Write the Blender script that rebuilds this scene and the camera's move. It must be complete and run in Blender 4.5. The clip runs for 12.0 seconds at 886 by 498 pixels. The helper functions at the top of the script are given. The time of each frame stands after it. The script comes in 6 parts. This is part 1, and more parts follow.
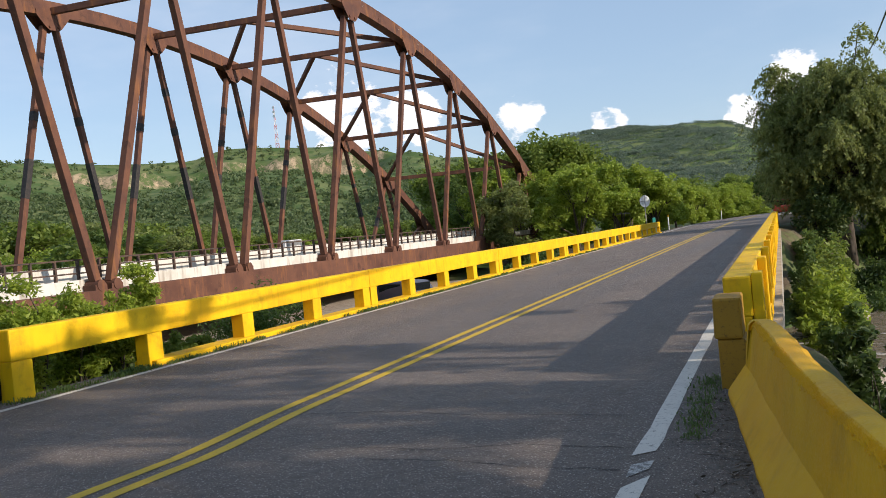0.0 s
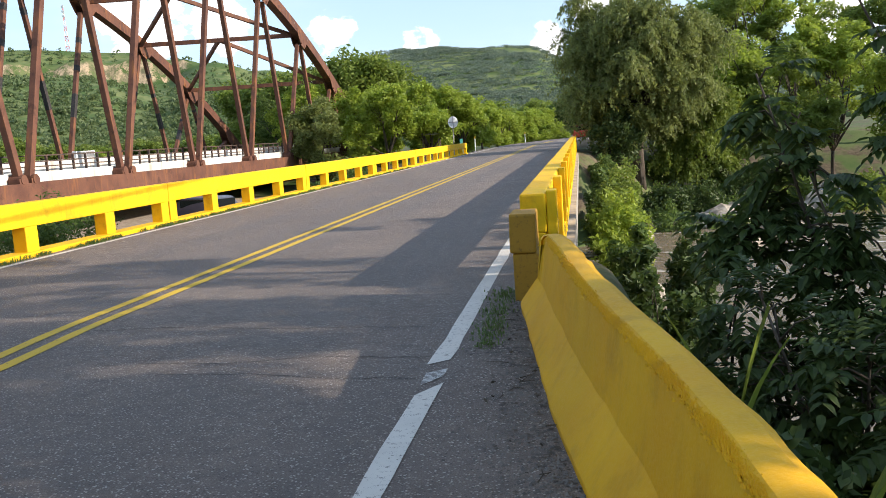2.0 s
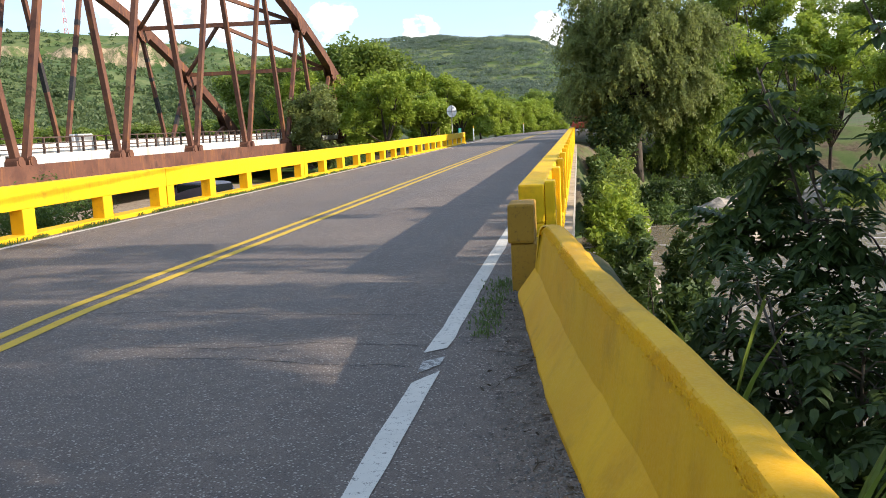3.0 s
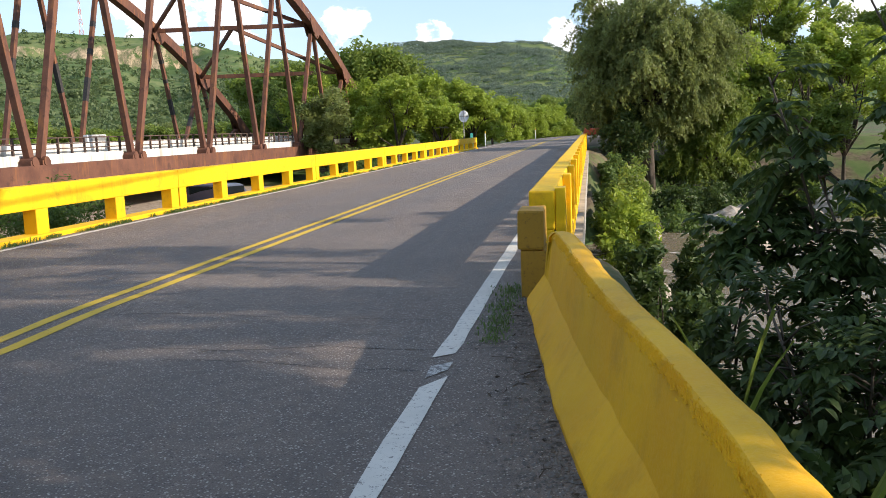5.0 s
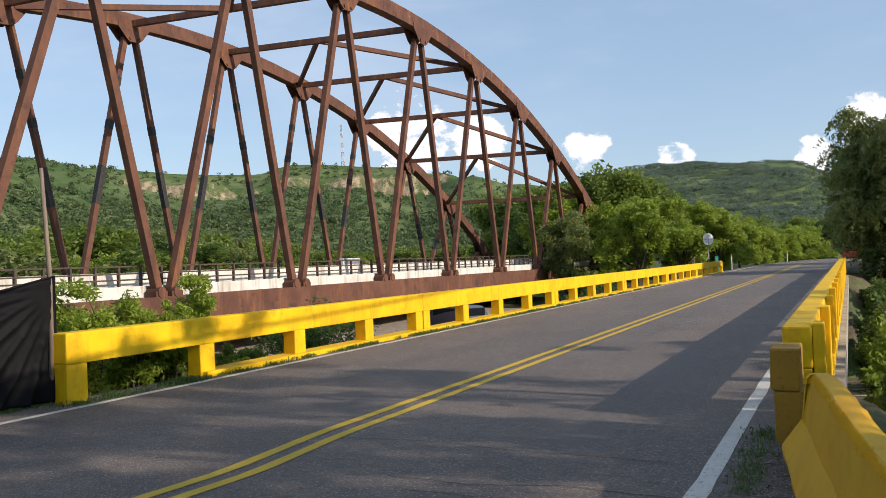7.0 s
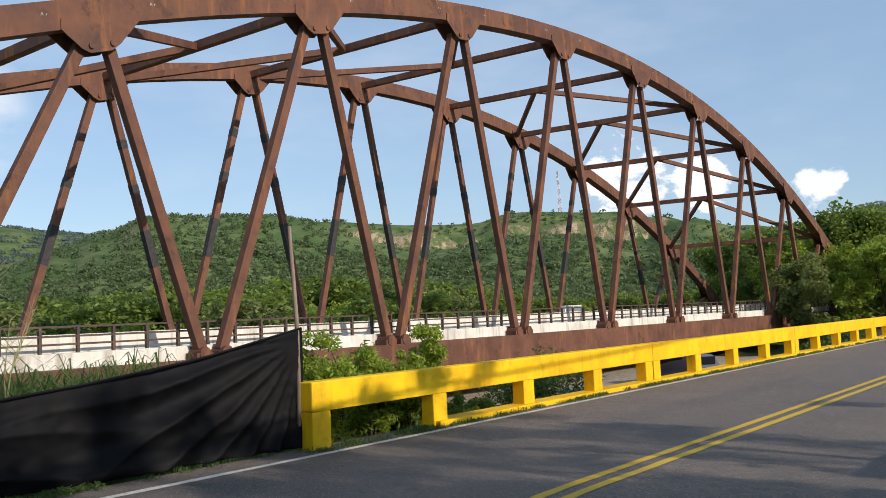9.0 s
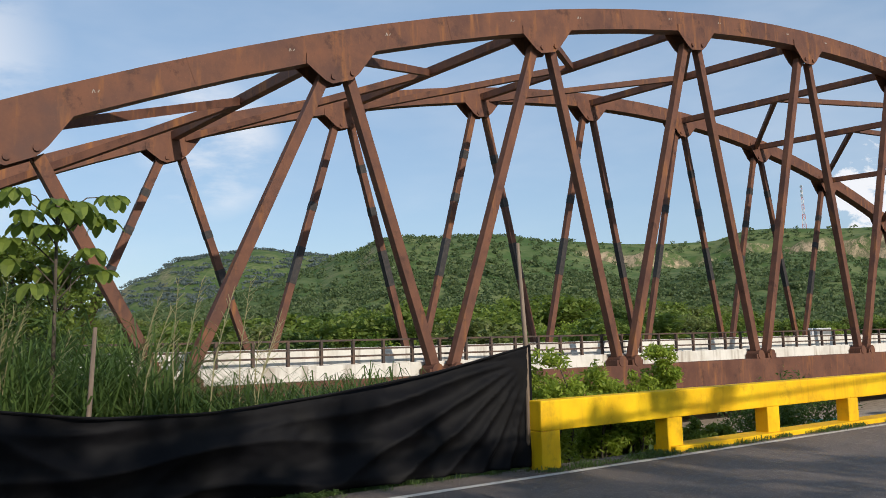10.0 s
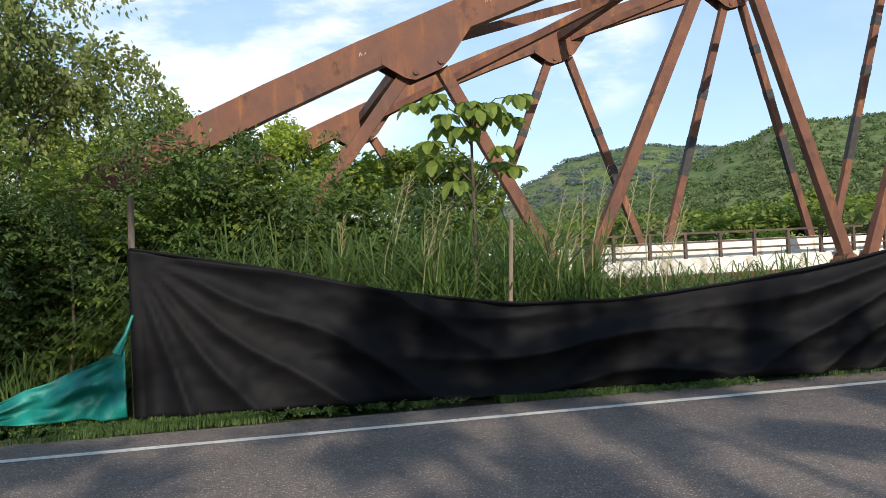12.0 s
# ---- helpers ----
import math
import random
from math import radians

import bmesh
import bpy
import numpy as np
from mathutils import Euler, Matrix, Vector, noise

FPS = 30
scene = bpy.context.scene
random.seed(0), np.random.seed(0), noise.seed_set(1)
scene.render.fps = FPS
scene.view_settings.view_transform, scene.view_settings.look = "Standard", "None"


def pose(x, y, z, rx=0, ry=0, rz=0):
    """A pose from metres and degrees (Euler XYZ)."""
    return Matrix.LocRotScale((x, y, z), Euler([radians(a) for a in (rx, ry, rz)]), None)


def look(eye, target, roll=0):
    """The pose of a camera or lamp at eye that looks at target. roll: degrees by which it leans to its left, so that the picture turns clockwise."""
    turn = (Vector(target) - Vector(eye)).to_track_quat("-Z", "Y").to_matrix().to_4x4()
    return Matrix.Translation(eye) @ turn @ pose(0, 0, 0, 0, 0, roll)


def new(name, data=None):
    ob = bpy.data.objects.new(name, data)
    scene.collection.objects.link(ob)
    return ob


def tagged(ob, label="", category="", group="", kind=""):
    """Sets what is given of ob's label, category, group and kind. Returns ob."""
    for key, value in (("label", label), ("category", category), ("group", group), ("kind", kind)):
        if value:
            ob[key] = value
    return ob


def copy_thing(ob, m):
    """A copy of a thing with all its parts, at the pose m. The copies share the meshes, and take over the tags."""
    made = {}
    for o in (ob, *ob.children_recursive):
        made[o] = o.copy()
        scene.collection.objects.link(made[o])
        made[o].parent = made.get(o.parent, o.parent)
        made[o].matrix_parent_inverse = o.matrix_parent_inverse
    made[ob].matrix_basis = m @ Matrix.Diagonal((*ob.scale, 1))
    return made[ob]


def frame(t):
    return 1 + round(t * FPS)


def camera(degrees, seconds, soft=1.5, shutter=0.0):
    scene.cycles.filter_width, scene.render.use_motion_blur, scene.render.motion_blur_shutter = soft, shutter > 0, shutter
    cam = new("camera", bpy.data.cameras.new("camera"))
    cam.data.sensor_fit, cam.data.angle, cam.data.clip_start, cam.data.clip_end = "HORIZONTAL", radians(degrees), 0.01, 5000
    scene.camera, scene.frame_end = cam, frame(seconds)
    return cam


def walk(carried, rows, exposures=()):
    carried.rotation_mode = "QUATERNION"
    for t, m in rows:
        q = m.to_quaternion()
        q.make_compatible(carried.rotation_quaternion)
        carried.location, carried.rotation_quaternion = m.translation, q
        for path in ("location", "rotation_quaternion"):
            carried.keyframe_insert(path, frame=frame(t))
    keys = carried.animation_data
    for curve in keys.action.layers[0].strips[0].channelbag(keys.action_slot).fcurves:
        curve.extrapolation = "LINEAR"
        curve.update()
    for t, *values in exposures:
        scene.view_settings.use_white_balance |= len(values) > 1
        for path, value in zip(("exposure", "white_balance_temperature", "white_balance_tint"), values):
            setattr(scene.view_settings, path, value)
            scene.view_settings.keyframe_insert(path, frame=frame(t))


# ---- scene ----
cam = camera(52.31, 12.0, 0.8)
# seconds, x, y, z, yaw, pitch, roll
ROWS = [
    (0, 0.000, -0.000, 1.550, 20.55, -0.99, 5.42),
    (0.5, 0.032, 0.082, 1.522, 11.78, -3.02, 5.22),
    (1, 0.033, 0.066, 1.504, 10.24, -3.72, 4.57),
    (1.5, 0.049, 0.076, 1.494, 8.98, -4.06, 4.21),
    (2, 0.041, 0.075, 1.495, 8.54, -7.11, 3.78),
    (2.5, 0.027, 0.054, 1.495, 8.52, -7.76, 3.21),
    (4.5, 0.044, 0.052, 1.505, 8.36, -7.88, 2.36),
    (5, 0.038, 0.037, 1.503, 9.19, -7.47, 2.17),
    (5.5, 0.044, 0.018, 1.498, 9.84, -7.29, 1.86),
    (6, 0.043, 0.073, 1.498, 9.85, -7.39, 1.43),
    (6.5, 0.054, 0.120, 1.537, 14.11, -5.05, 2.04),
    (7, 0.024, 0.085, 1.591, 24.27, 0.81, 2.14),
    (7.5, -0.023, 0.038, 1.623, 29.24, 1.84, 2.47),
    (9.5, -0.216, 0.149, 1.653, 43.87, 5.68, 1.98),
    (10, -0.283, 0.217, 1.627, 52.53, 6.07, 1.51),
    (10.5, -0.347, 0.156, 1.624, 61.81, 4.93, 1.37),
    (11, -0.405, 0.125, 1.606, 68.34, 3.93, 1.45),
    (11.5, -0.431, 0.107, 1.561, 73.99, 2.19, 2.16),
    (12, -0.357, 0.045, 1.529, 76.88, 0.46, 2.74),
]
walk(cam, [(t, pose(x, y, z, 90 + pitch, roll, yaw)) for t, x, y, z, yaw, pitch, roll in ROWS],
     [(t, stops, 6700 if t < 8 else 6500, 14 if t < 8 else 11) for t, stops in ((0.0, 0.12), (0.6, 0.32), (1.5, 0.5), (2.5, 0.82), (4.5, 0.66), (5.5, 0.62), (6.0, 0.6), (6.6, 0.24), (7.2, 0.06), (9.5, -0.06), (10.2, -0.16), (10.6, -0.16), (11.0, -0.06), (12.0, 0.34))])

# ---- world and sun ----
SUN_EL, SUN_AZ = 24.0, 94.0          # azimuth clockwise from +y
world = bpy.data.worlds.new("sky")
scene.world = world
world.use_nodes = True
wn, wl = world.node_tree.nodes, world.node_tree.links
wn.clear()
w_out = wn.new("ShaderNodeOutputWorld")
w_bg = wn.new("ShaderNodeBackground")
w_sky = wn.new("ShaderNodeTexSky")
w_sky.sky_type = 'NISHITA'
w_sky.sun_disc = False
w_sky.sun_elevation = radians(SUN_EL)
w_sky.sun_rotation = radians(SUN_AZ)
w_sky.air_density, w_sky.dust_density, w_sky.ozone_density = 1.0, 0.3, 2.2
w_bg.inputs["Strength"].default_value = 0.15
w_tc = wn.new("ShaderNodeTexCoord")


def wmath(op, a, b=None, clamp=False):
    n = wn.new("ShaderNodeMath")
    n.operation, n.use_clamp = op, clamp
    for i, v in enumerate((a, b)):
        if v is None:
            continue
        if isinstance(v, (int, float)):
            n.inputs[i].default_value = v
        else:
            wl.new(v, n.inputs[i])
    return n.outputs[0]


def wnoise(scale, detail, stretch, seed):
    m = wn.new("ShaderNodeMapping")
    m.inputs["Scale"].default_value = stretch
    m.inputs["Location"].default_value = (seed, seed * 0.7, 0)
    wl.new(w_tc.outputs["Generated"], m.inputs[0])
    n = wn.new("ShaderNodeTexNoise")
    n.inputs["Scale"].default_value, n.inputs["Detail"].default_value, n.inputs["Roughness"].default_value = scale, detail, 0.6
    wl.new(m.outputs[0], n.inputs["Vector"])
    return n.outputs[0]


def wramp(v, lo, hi):
    n = wn.new("ShaderNodeMapRange")
    n.interpolation_type = 'SMOOTHSTEP'
    n.inputs[1].default_value, n.inputs[2].default_value = lo, hi
    wl.new(v, n.inputs[0])
    return n.outputs[0]


# cumulus banks low over the hills: degrees to the left of +y, elevation, radius
def bank(az, el, radius):
    c = (-math.sin(radians(az)) * math.cos(radians(el)), math.cos(radians(az)) * math.cos(radians(el)), math.sin(radians(el)))
    n = wn.new("ShaderNodeVectorMath")
    n.operation = 'DOT_PRODUCT'
    wl.new(w_tc.outputs["Generated"], n.inputs[0])
    n.inputs[1].default_value = c
    return wramp(n.outputs["Value"], math.cos(radians(radius)), math.cos(radians(radius * 0.25)))


BANKS = [(26.0, 8.0, 3.6), (21.5, 7.4, 2.8), (15.0, 6.8, 2.2), (9.5, 5.6, 1.7), (1.6, 5.0, 1.9), (-1.6, 7.2, 2.6), (-17, 5.0, 7), (-45, 8, 14), (125, 9, 16)]
where = None
for az, el, radius in BANKS:
    m = bank(az, el, radius)
    where = m if where is None else wmath('MAXIMUM', where, m)
lumpy = wmath('ADD', wnoise(26.0, 8, (1, 1, 1.5), 3.1), wmath('MULTIPLY', where, 0.30))
puffs = wmath('MULTIPLY', wramp(lumpy, 0.66, 0.77), wramp(where, 0.0, 0.15))
# thin veils higher up, thickest towards the far left
veil = wmath('MULTIPLY', wramp(wnoise(2.4, 5, (1, 1, 3.0), 7.7), 0.40, 0.80), 0.24)
bright = wmath('MULTIPLY', wmath('MAXIMUM', bank(89, 14, 15), bank(67, 12.5, 5)), wramp(wnoise(5.0, 6, (1, 1, 3.0), 1.3), 0.36, 0.62))
cloud = wmath('MAXIMUM', puffs, wmath('MAXIMUM', veil, wmath('MULTIPLY', bright, 0.85)), True)
w_mix = wn.new("ShaderNodeMixRGB")
w_mix.inputs[2].default_value = (6.6, 6.8, 7.1, 1)
wl.new(cloud, w_mix.inputs[0])
w_thin = wn.new("ShaderNodeMixRGB")
w_thin.inputs[0].default_value = 0.55
w_thin.inputs[2].default_value = (2.5, 3.6, 5.0, 1)
wl.new(w_sky.outputs[0], w_thin.inputs[1])
wl.new(w_thin.outputs[0], w_mix.inputs[1])
wl.new(w_mix.outputs[0], w_bg.inputs[0])
wl.new(w_bg.outputs[0], w_out.inputs[0])

sun_el, sun_az = radians(SUN_EL), radians(SUN_AZ)
sun_way = Vector((math.sin(sun_az) * math.cos(sun_el), math.cos(sun_az) * math.cos(sun_el), math.sin(sun_el)))
sun = new("sun", bpy.data.lights.new("sun", 'SUN'))
sun.data.energy, sun.data.angle, sun.data.color = 4.4, radians(0.55), (1.0, 0.91, 0.78)
sun.matrix_world = look(sun_way * 100, (0, 0, 0))


# ---- materials ----
def mat(name, build):
    m = bpy.data.materials.new(name)
    m.use_nodes = True
    m.node_tree.nodes.clear()
    k = Nodes(m.node_tree)
    build(k)
    return m


class Nodes:
    """Short hand for building node trees."""

    def __init__(self, tree):
        self.t = tree
        self.out = tree.nodes.new("ShaderNodeOutputMaterial")
        self.b = tree.nodes.new("ShaderNodeBsdfPrincipled")
        tree.links.new(self.b.outputs[0], self.out.inputs[0])
        self.co = tree.nodes.new("ShaderNodeTexCoord").outputs["Object"]
        self.world = tree.nodes.new("ShaderNodeNewGeometry")

    def put(self, sock, v):
        if isinstance(v, (int, float)):
            sock.default_value = v
        elif isinstance(v, tuple):
            sock.default_value = (*v, 1) if len(v) == 3 and len(sock.default_value) == 4 else v
        else:
            self.t.links.new(v, sock)

    def noise(self, scale, detail=4, rough=0.55, stretch=None, where=None, seed=0.0):
        vec = where or self.world.outputs["Position"]
        if stretch or seed:
            m = self.t.nodes.new("ShaderNodeMapping")
            m.inputs["Scale"].default_value = stretch or (1, 1, 1)
            m.inputs["Location"].default_value = (seed, seed, seed)
            self.t.links.new(vec, m.inputs[0])
            vec = m.outputs[0]
        n = self.t.nodes.new("ShaderNodeTexNoise")
        n.inputs["Scale"].default_value, n.inputs["Detail"].default_value, n.inputs["Roughness"].default_value = scale, detail, rough
        self.t.links.new(vec, n.inputs["Vector"])
        return n.outputs[0]

    def voronoi(self, scale, feature='F1', where=None, out="Distance"):
        n = self.t.nodes.new("ShaderNodeTexVoronoi")
        n.feature = feature
        n.inputs["Scale"].default_value = scale
        self.t.links.new(where or self.world.outputs["Position"], n.inputs["Vector"])
        return n.outputs[out]

    def ramp(self, v, lo, hi, a=0.0, b=1.0):
        n = self.t.nodes.new("ShaderNodeMapRange")
        n.interpolation_type = 'SMOOTHSTEP'
        for i, q in zip((1, 2, 3, 4), (lo, hi, a, b)):
            n.inputs[i].default_value = q
        self.t.links.new(v, n.inputs[0])
        return n.outputs[0]

    def mix(self, f, a, b, kind='MIX'):
        n = self.t.nodes.new("ShaderNodeMixRGB")
        n.blend_type = kind
        for i, v in enumerate((f, a, b)):
            self.put(n.inputs[i], v)
        return n.outputs[0]

    def math(self, op, a, b=0.0):
        n = self.t.nodes.new("ShaderNodeMath")
        n.operation = op
        self.put(n.inputs[0], a)
        self.put(n.inputs[1], b)
        return n.outputs[0]

    def axis(self, i, where=None):
        n = self.t.nodes.new("ShaderNodeSeparateXYZ")
        self.t.links.new(where or self.world.outputs["Position"], n.inputs[0])
        return n.outputs[i]

    def random(self):
        return self.t.nodes.new("ShaderNodeObjectInfo").outputs["Random"]

    def island(self):
        return self.world.outputs["Random Per Island"]

    def bump(self, height, strength=0.3, distance=0.01):
        n = self.t.nodes.new("ShaderNodeBump")
        n.inputs["Strength"].default_value, n.inputs["Distance"].default_value = strength, distance
        self.t.links.new(height, n.inputs["Height"])
        self.t.links.new(n.outputs[0], self.b.inputs["Normal"])

    def set(self, colour=None, rough=None, metal=None, spec=None):
        for k, v in (("Base Color", colour), ("Roughness", rough), ("Metallic", metal), ("Specular IOR Level", spec)):
            if v is not None:
                self.put(self.b.inputs[k], v)


def m_asphalt(k):
    fine = k.noise(120, 3, 0.7)
    cell = k.voronoi(54)
    chips = k.ramp(cell, 0.16, 0.42, 1.0, 0.0)
    sparse = k.ramp(k.noise(30, 3), 0.36, 0.62)
    blotch = k.noise(6.5, 5, 0.7)
    big = k.noise(0.45, 5, 0.6)
    track = k.noise(0.6, 4, 0.5, (1.6, 0.06, 1))
    c = k.mix(k.ramp(big, 0.3, 0.7), (0.196, 0.151, 0.127), (0.274, 0.214, 0.174))
    c = k.mix(k.ramp(track, 0.40, 0.66, 0.0, 0.6), c, (0.130, 0.106, 0.092))
    c = k.mix(k.ramp(blotch, 0.42, 0.70, 0.0, 0.55), c, (0.082, 0.068, 0.060))
    c = k.mix(k.ramp(fine, 0.35, 0.70, 0.0, 0.7), c, (0.050, 0.044, 0.040))
    c = k.mix(k.math('MULTIPLY', chips, sparse), c, (0.56, 0.51, 0.45))
    c = k.mix(k.ramp(k.voronoi(31), 0.10, 0.22, 0.8, 0.0), c, (0.035, 0.031, 0.029))
    k.set(c, k.ramp(track, 0.3, 0.7, 0.80, 0.64), 0, 0.35)
    k.bump(k.mix(0.5, fine, chips), 1.0, 0.016)


def paint_over(base, worn, amount):
    def build(k):
        flakes = k.noise(22, 6, 0.72)
        grit = k.noise(150, 3, 0.7)
        dirt = k.noise(2.1, 5, 0.65)
        c = k.mix(k.ramp(dirt, 0.35, 0.8, 0.0, 0.35), base, tuple(v * 0.62 for v in base))
        c = k.mix(k.ramp(k.mix(0.35, flakes, grit), amount, amount + 0.07), c, worn)
        k.set(c, 0.7, 0, 0.3)
        k.bump(grit, 0.35, 0.004)
    return build


def m_yellow(k, low=(0.80, 0.445, 0.003), high=(0.86, 0.545, 0.006)):
    patch = k.noise(1.3, 5, 0.6)
    grain = k.noise(60, 4, 0.65)
    lumps = k.noise(11, 3, 0.5)
    streak = k.noise(5.0, 4, 0.6, (1, 1, 0.12), seed=4.0)
    c = k.mix(k.ramp(patch, 0.3, 0.72), low, high)
    c = k.mix(k.ramp(streak, 0.50, 0.74, 0.0, 0.45), c, (0.50, 0.255, 0.010))
    c = k.mix(k.ramp(k.noise(30, 6, 0.75), 0.66, 0.73, 0.0, 0.8), c, (0.30, 0.19, 0.06))
    c = k.mix(k.ramp(k.noise(3.4, 6, 0.7, seed=7.0), 0.50, 0.72, 0.0, 0.55), c, (0.48, 0.26, 0.012))
    c = k.mix(k.ramp(k.noise(0.8, 3, 0.6, seed=12.0), 0.5, 0.75, 0.0, 0.35), c, (0.52, 0.29, 0.010))
    k.set(c, k.ramp(grain, 0.3, 0.7, 0.55, 0.78), 0, 0.3)
    k.bump(k.mix(0.4, lumps, grain), 0.45, 0.012)


def m_rust(k):
    patch = k.noise(0.9, 7, 0.68)
    streak = k.noise(2.6, 5, 0.6, (1, 1, 0.16), seed=2.0)
    fine = k.noise(46, 4, 0.7)
    c = k.mix(k.ramp(patch, 0.32, 0.68), (0.092, 0.038, 0.025), (0.165, 0.072, 0.043))
    c = k.mix(k.ramp(streak, 0.52, 0.74, 0.0, 0.75), c, (0.29, 0.115, 0.034))
    c = k.mix(k.ramp(k.noise(1.3, 5, 0.7, seed=9.0), 0.54, 0.68, 0.0, 0.8), c, (0.062, 0.028, 0.020))
    c = k.mix(k.ramp(fine, 0.62, 0.75, 0.0, 0.5), c, (0.36, 0.20, 0.11))
    k.set(c, k.ramp(patch, 0.3, 0.7, 0.62, 0.85), 0.0, 0.35)
    k.bump(fine, 0.25, 0.006)


def m_band(k):
    c = k.mix(k.ramp(k.noise(6, 4), 0.4, 0.7), (0.020, 0.018, 0.018), (0.045, 0.035, 0.030))
    k.set(c, 0.7)


def m_concrete_white(k):
    stain = k.noise(0.9, 6, 0.65)
    run = k.noise(2.4, 5, 0.6, (1, 1, 0.1), seed=6.0)
    c = k.mix(k.ramp(stain, 0.35, 0.75), (0.70, 0.675, 0.61), (0.56, 0.525, 0.455))
    c = k.mix(k.ramp(run, 0.50, 0.68, 0.0, 0.75), c, (0.33, 0.28, 0.22))
    k.set(c, 0.85, 0, 0.25)
    k.bump(k.noise(25, 4), 0.2, 0.01)


def m_concrete(k):
    c = k.mix(k.ramp(k.noise(1.2, 6, 0.65), 0.35, 0.7), (0.40, 0.37, 0.32), (0.24, 0.22, 0.19))
    c = k.mix(k.ramp(k.noise(18, 4, 0.7), 0.6, 0.75, 0.0, 0.6), c, (0.13, 0.12, 0.10))
    k.set(c, 0.9, 0, 0.2)
    k.bump(k.noise(30, 5), 0.4, 0.012)


def m_dark_steel(k):
    c = k.mix(k.ramp(k.noise(3, 5), 0.35, 0.7), (0.055, 0.040, 0.034), (0.11, 0.065, 0.045))
    k.set(c, 0.65, 0.0, 0.4)


def m_ground(k):
    y = k.axis(1)
    far = k.noise(0.011, 8, 0.62)
    mid = k.noise(0.09, 6, 0.6)
    near = k.noise(2.3, 6, 0.65)
    green = k.mix(k.ramp(far, 0.36, 0.64), (0.075, 0.118, 0.038), (0.165, 0.190, 0.075))
    green = k.mix(k.ramp(mid, 0.44, 0.62, 0.0, 0.8), green, (0.055, 0.105, 0.028))
    soil = k.mix(k.ramp(near, 0.35, 0.65), (0.16, 0.125, 0.085), (0.085, 0.066, 0.045))
    z = k.axis(2)
    bare = k.math('MULTIPLY', k.ramp(k.noise(0.35, 5, 0.6), 0.42, 0.62), k.ramp(z, 2.0, 6.0, 1.0, 0.0))
    c = k.mix(bare, green, soil)
    # pale cliffs where the slope is steep
    up = k.axis(2, k.world.outputs["Normal"])
    rock = k.mix(k.ramp(k.noise(0.16, 7, 0.75, (1, 1, 0.22)), 0.40, 0.60), (0.50, 0.37, 0.24), (0.14, 0.13, 0.075))
    steep = k.math('MULTIPLY', k.ramp(up, 0.74, 0.93, 1.0, 0.0), k.math('MULTIPLY', k.ramp(z, 20.0, 30.0), k.ramp(k.noise(0.06, 7, 0.75, seed=6.0), 0.42, 0.52)))
    c = k.mix(steep, c, rock)
    k.set(c, 0.95, 0, 0.15)
    k.bump(k.mix(0.5, near, k.noise(14, 4)), 0.6, 0.06)


def leaf_material(dark, light, dry=(0.20, 0.17, 0.05), trans=0.42):
    def build(k):
        c = k.mix(k.island(), dark, light)
        c = k.mix(k.ramp(k.noise(0.7, 3), 0.35, 0.7, 0.0, 0.55), c, tuple(0.6 * v for v in light))
        c = k.mix(k.ramp(k.noise(3.1, 2, seed=3.0), 0.68, 0.78, 0.0, 0.6), c, dry)
        k.set(c, 0.55, 0, 0.35)
        tr = k.t.nodes.new("ShaderNodeBsdfTranslucent")
        k.put(tr.inputs[0], k.mix(0.5, c, tuple(min(1, 1.6 * v) for v in light)))
        mx = k.t.nodes.new("ShaderNodeMixShader")
        mx.inputs[0].default_value = trans
        k.t.links.new(k.b.outputs[0], mx.inputs[1])
        k.t.links.new(tr.outputs[0], mx.inputs[2])
        k.t.links.new(mx.outputs[0], k.out.inputs[0])
    return build


def m_bark(k):
    v = k.noise(6, 5, 0.7, (1, 1, 0.2))
    k.set(k.mix(k.ramp(v, 0.35, 0.7), (0.05, 0.040, 0.030), (0.14, 0.115, 0.09)), 0.9, 0, 0.2)
    k.bump(v, 0.6, 0.02)


def m_pole(k):
    v = k.noise(9, 5, 0.7, (1, 1, 0.1))
    k.set(k.mix(k.ramp(v, 0.35, 0.7), (0.13, 0.095, 0.07), (0.31, 0.235, 0.17)), 0.85)
    k.bump(v, 0.4, 0.006)


def m_cloth(k):
    weave = k.noise(260, 2, 0.5)
    dust = k.noise(1.6, 5, 0.6)
    c = k.mix(k.ramp(dust, 0.42, 0.75, 0.0, 0.8), (0.0042, 0.0042, 0.0056), (0.010, 0.0095, 0.0092))
    c = k.mix(k.ramp(weave, 0.60, 0.75, 0.0, 0.45), c, (0.024, 0.023, 0.022))
    k.set(c, 0.68, 0, 0.13)
    k.bump(weave, 0.3, 0.002)


def m_teal(k):
    c = k.mix(k.ramp(k.noise(7, 5), 0.3, 0.7), (0.003, 0.125, 0.105), (0.007, 0.20, 0.165))
    k.set(c, 0.5, 0, 0.4)
    k.bump(k.noise(26, 4), 0.4, 0.02)


def m_water(k):
    foam = k.ramp(k.noise(1.3, 6, 0.68, (0.4, 1.0, 1)), 0.55, 0.68)
    c = k.mix(foam, (0.21, 0.165, 0.115), (0.55, 0.52, 0.46))
    k.set(c, k.ramp(foam, 0, 1, 0.16, 0.6), 0, 0.5)
    k.bump(k.noise(2.2, 6, 0.65, (0.5, 1, 1)), 0.8, 0.12)


def m_rock(k):
    c = k.mix(k.ramp(k.noise(2.2, 6, 0.65), 0.35, 0.65), (0.42, 0.37, 0.30), (0.19, 0.16, 0.125))
    k.set(c, 0.9)
    k.bump(k.noise(9, 5), 0.6, 0.05)


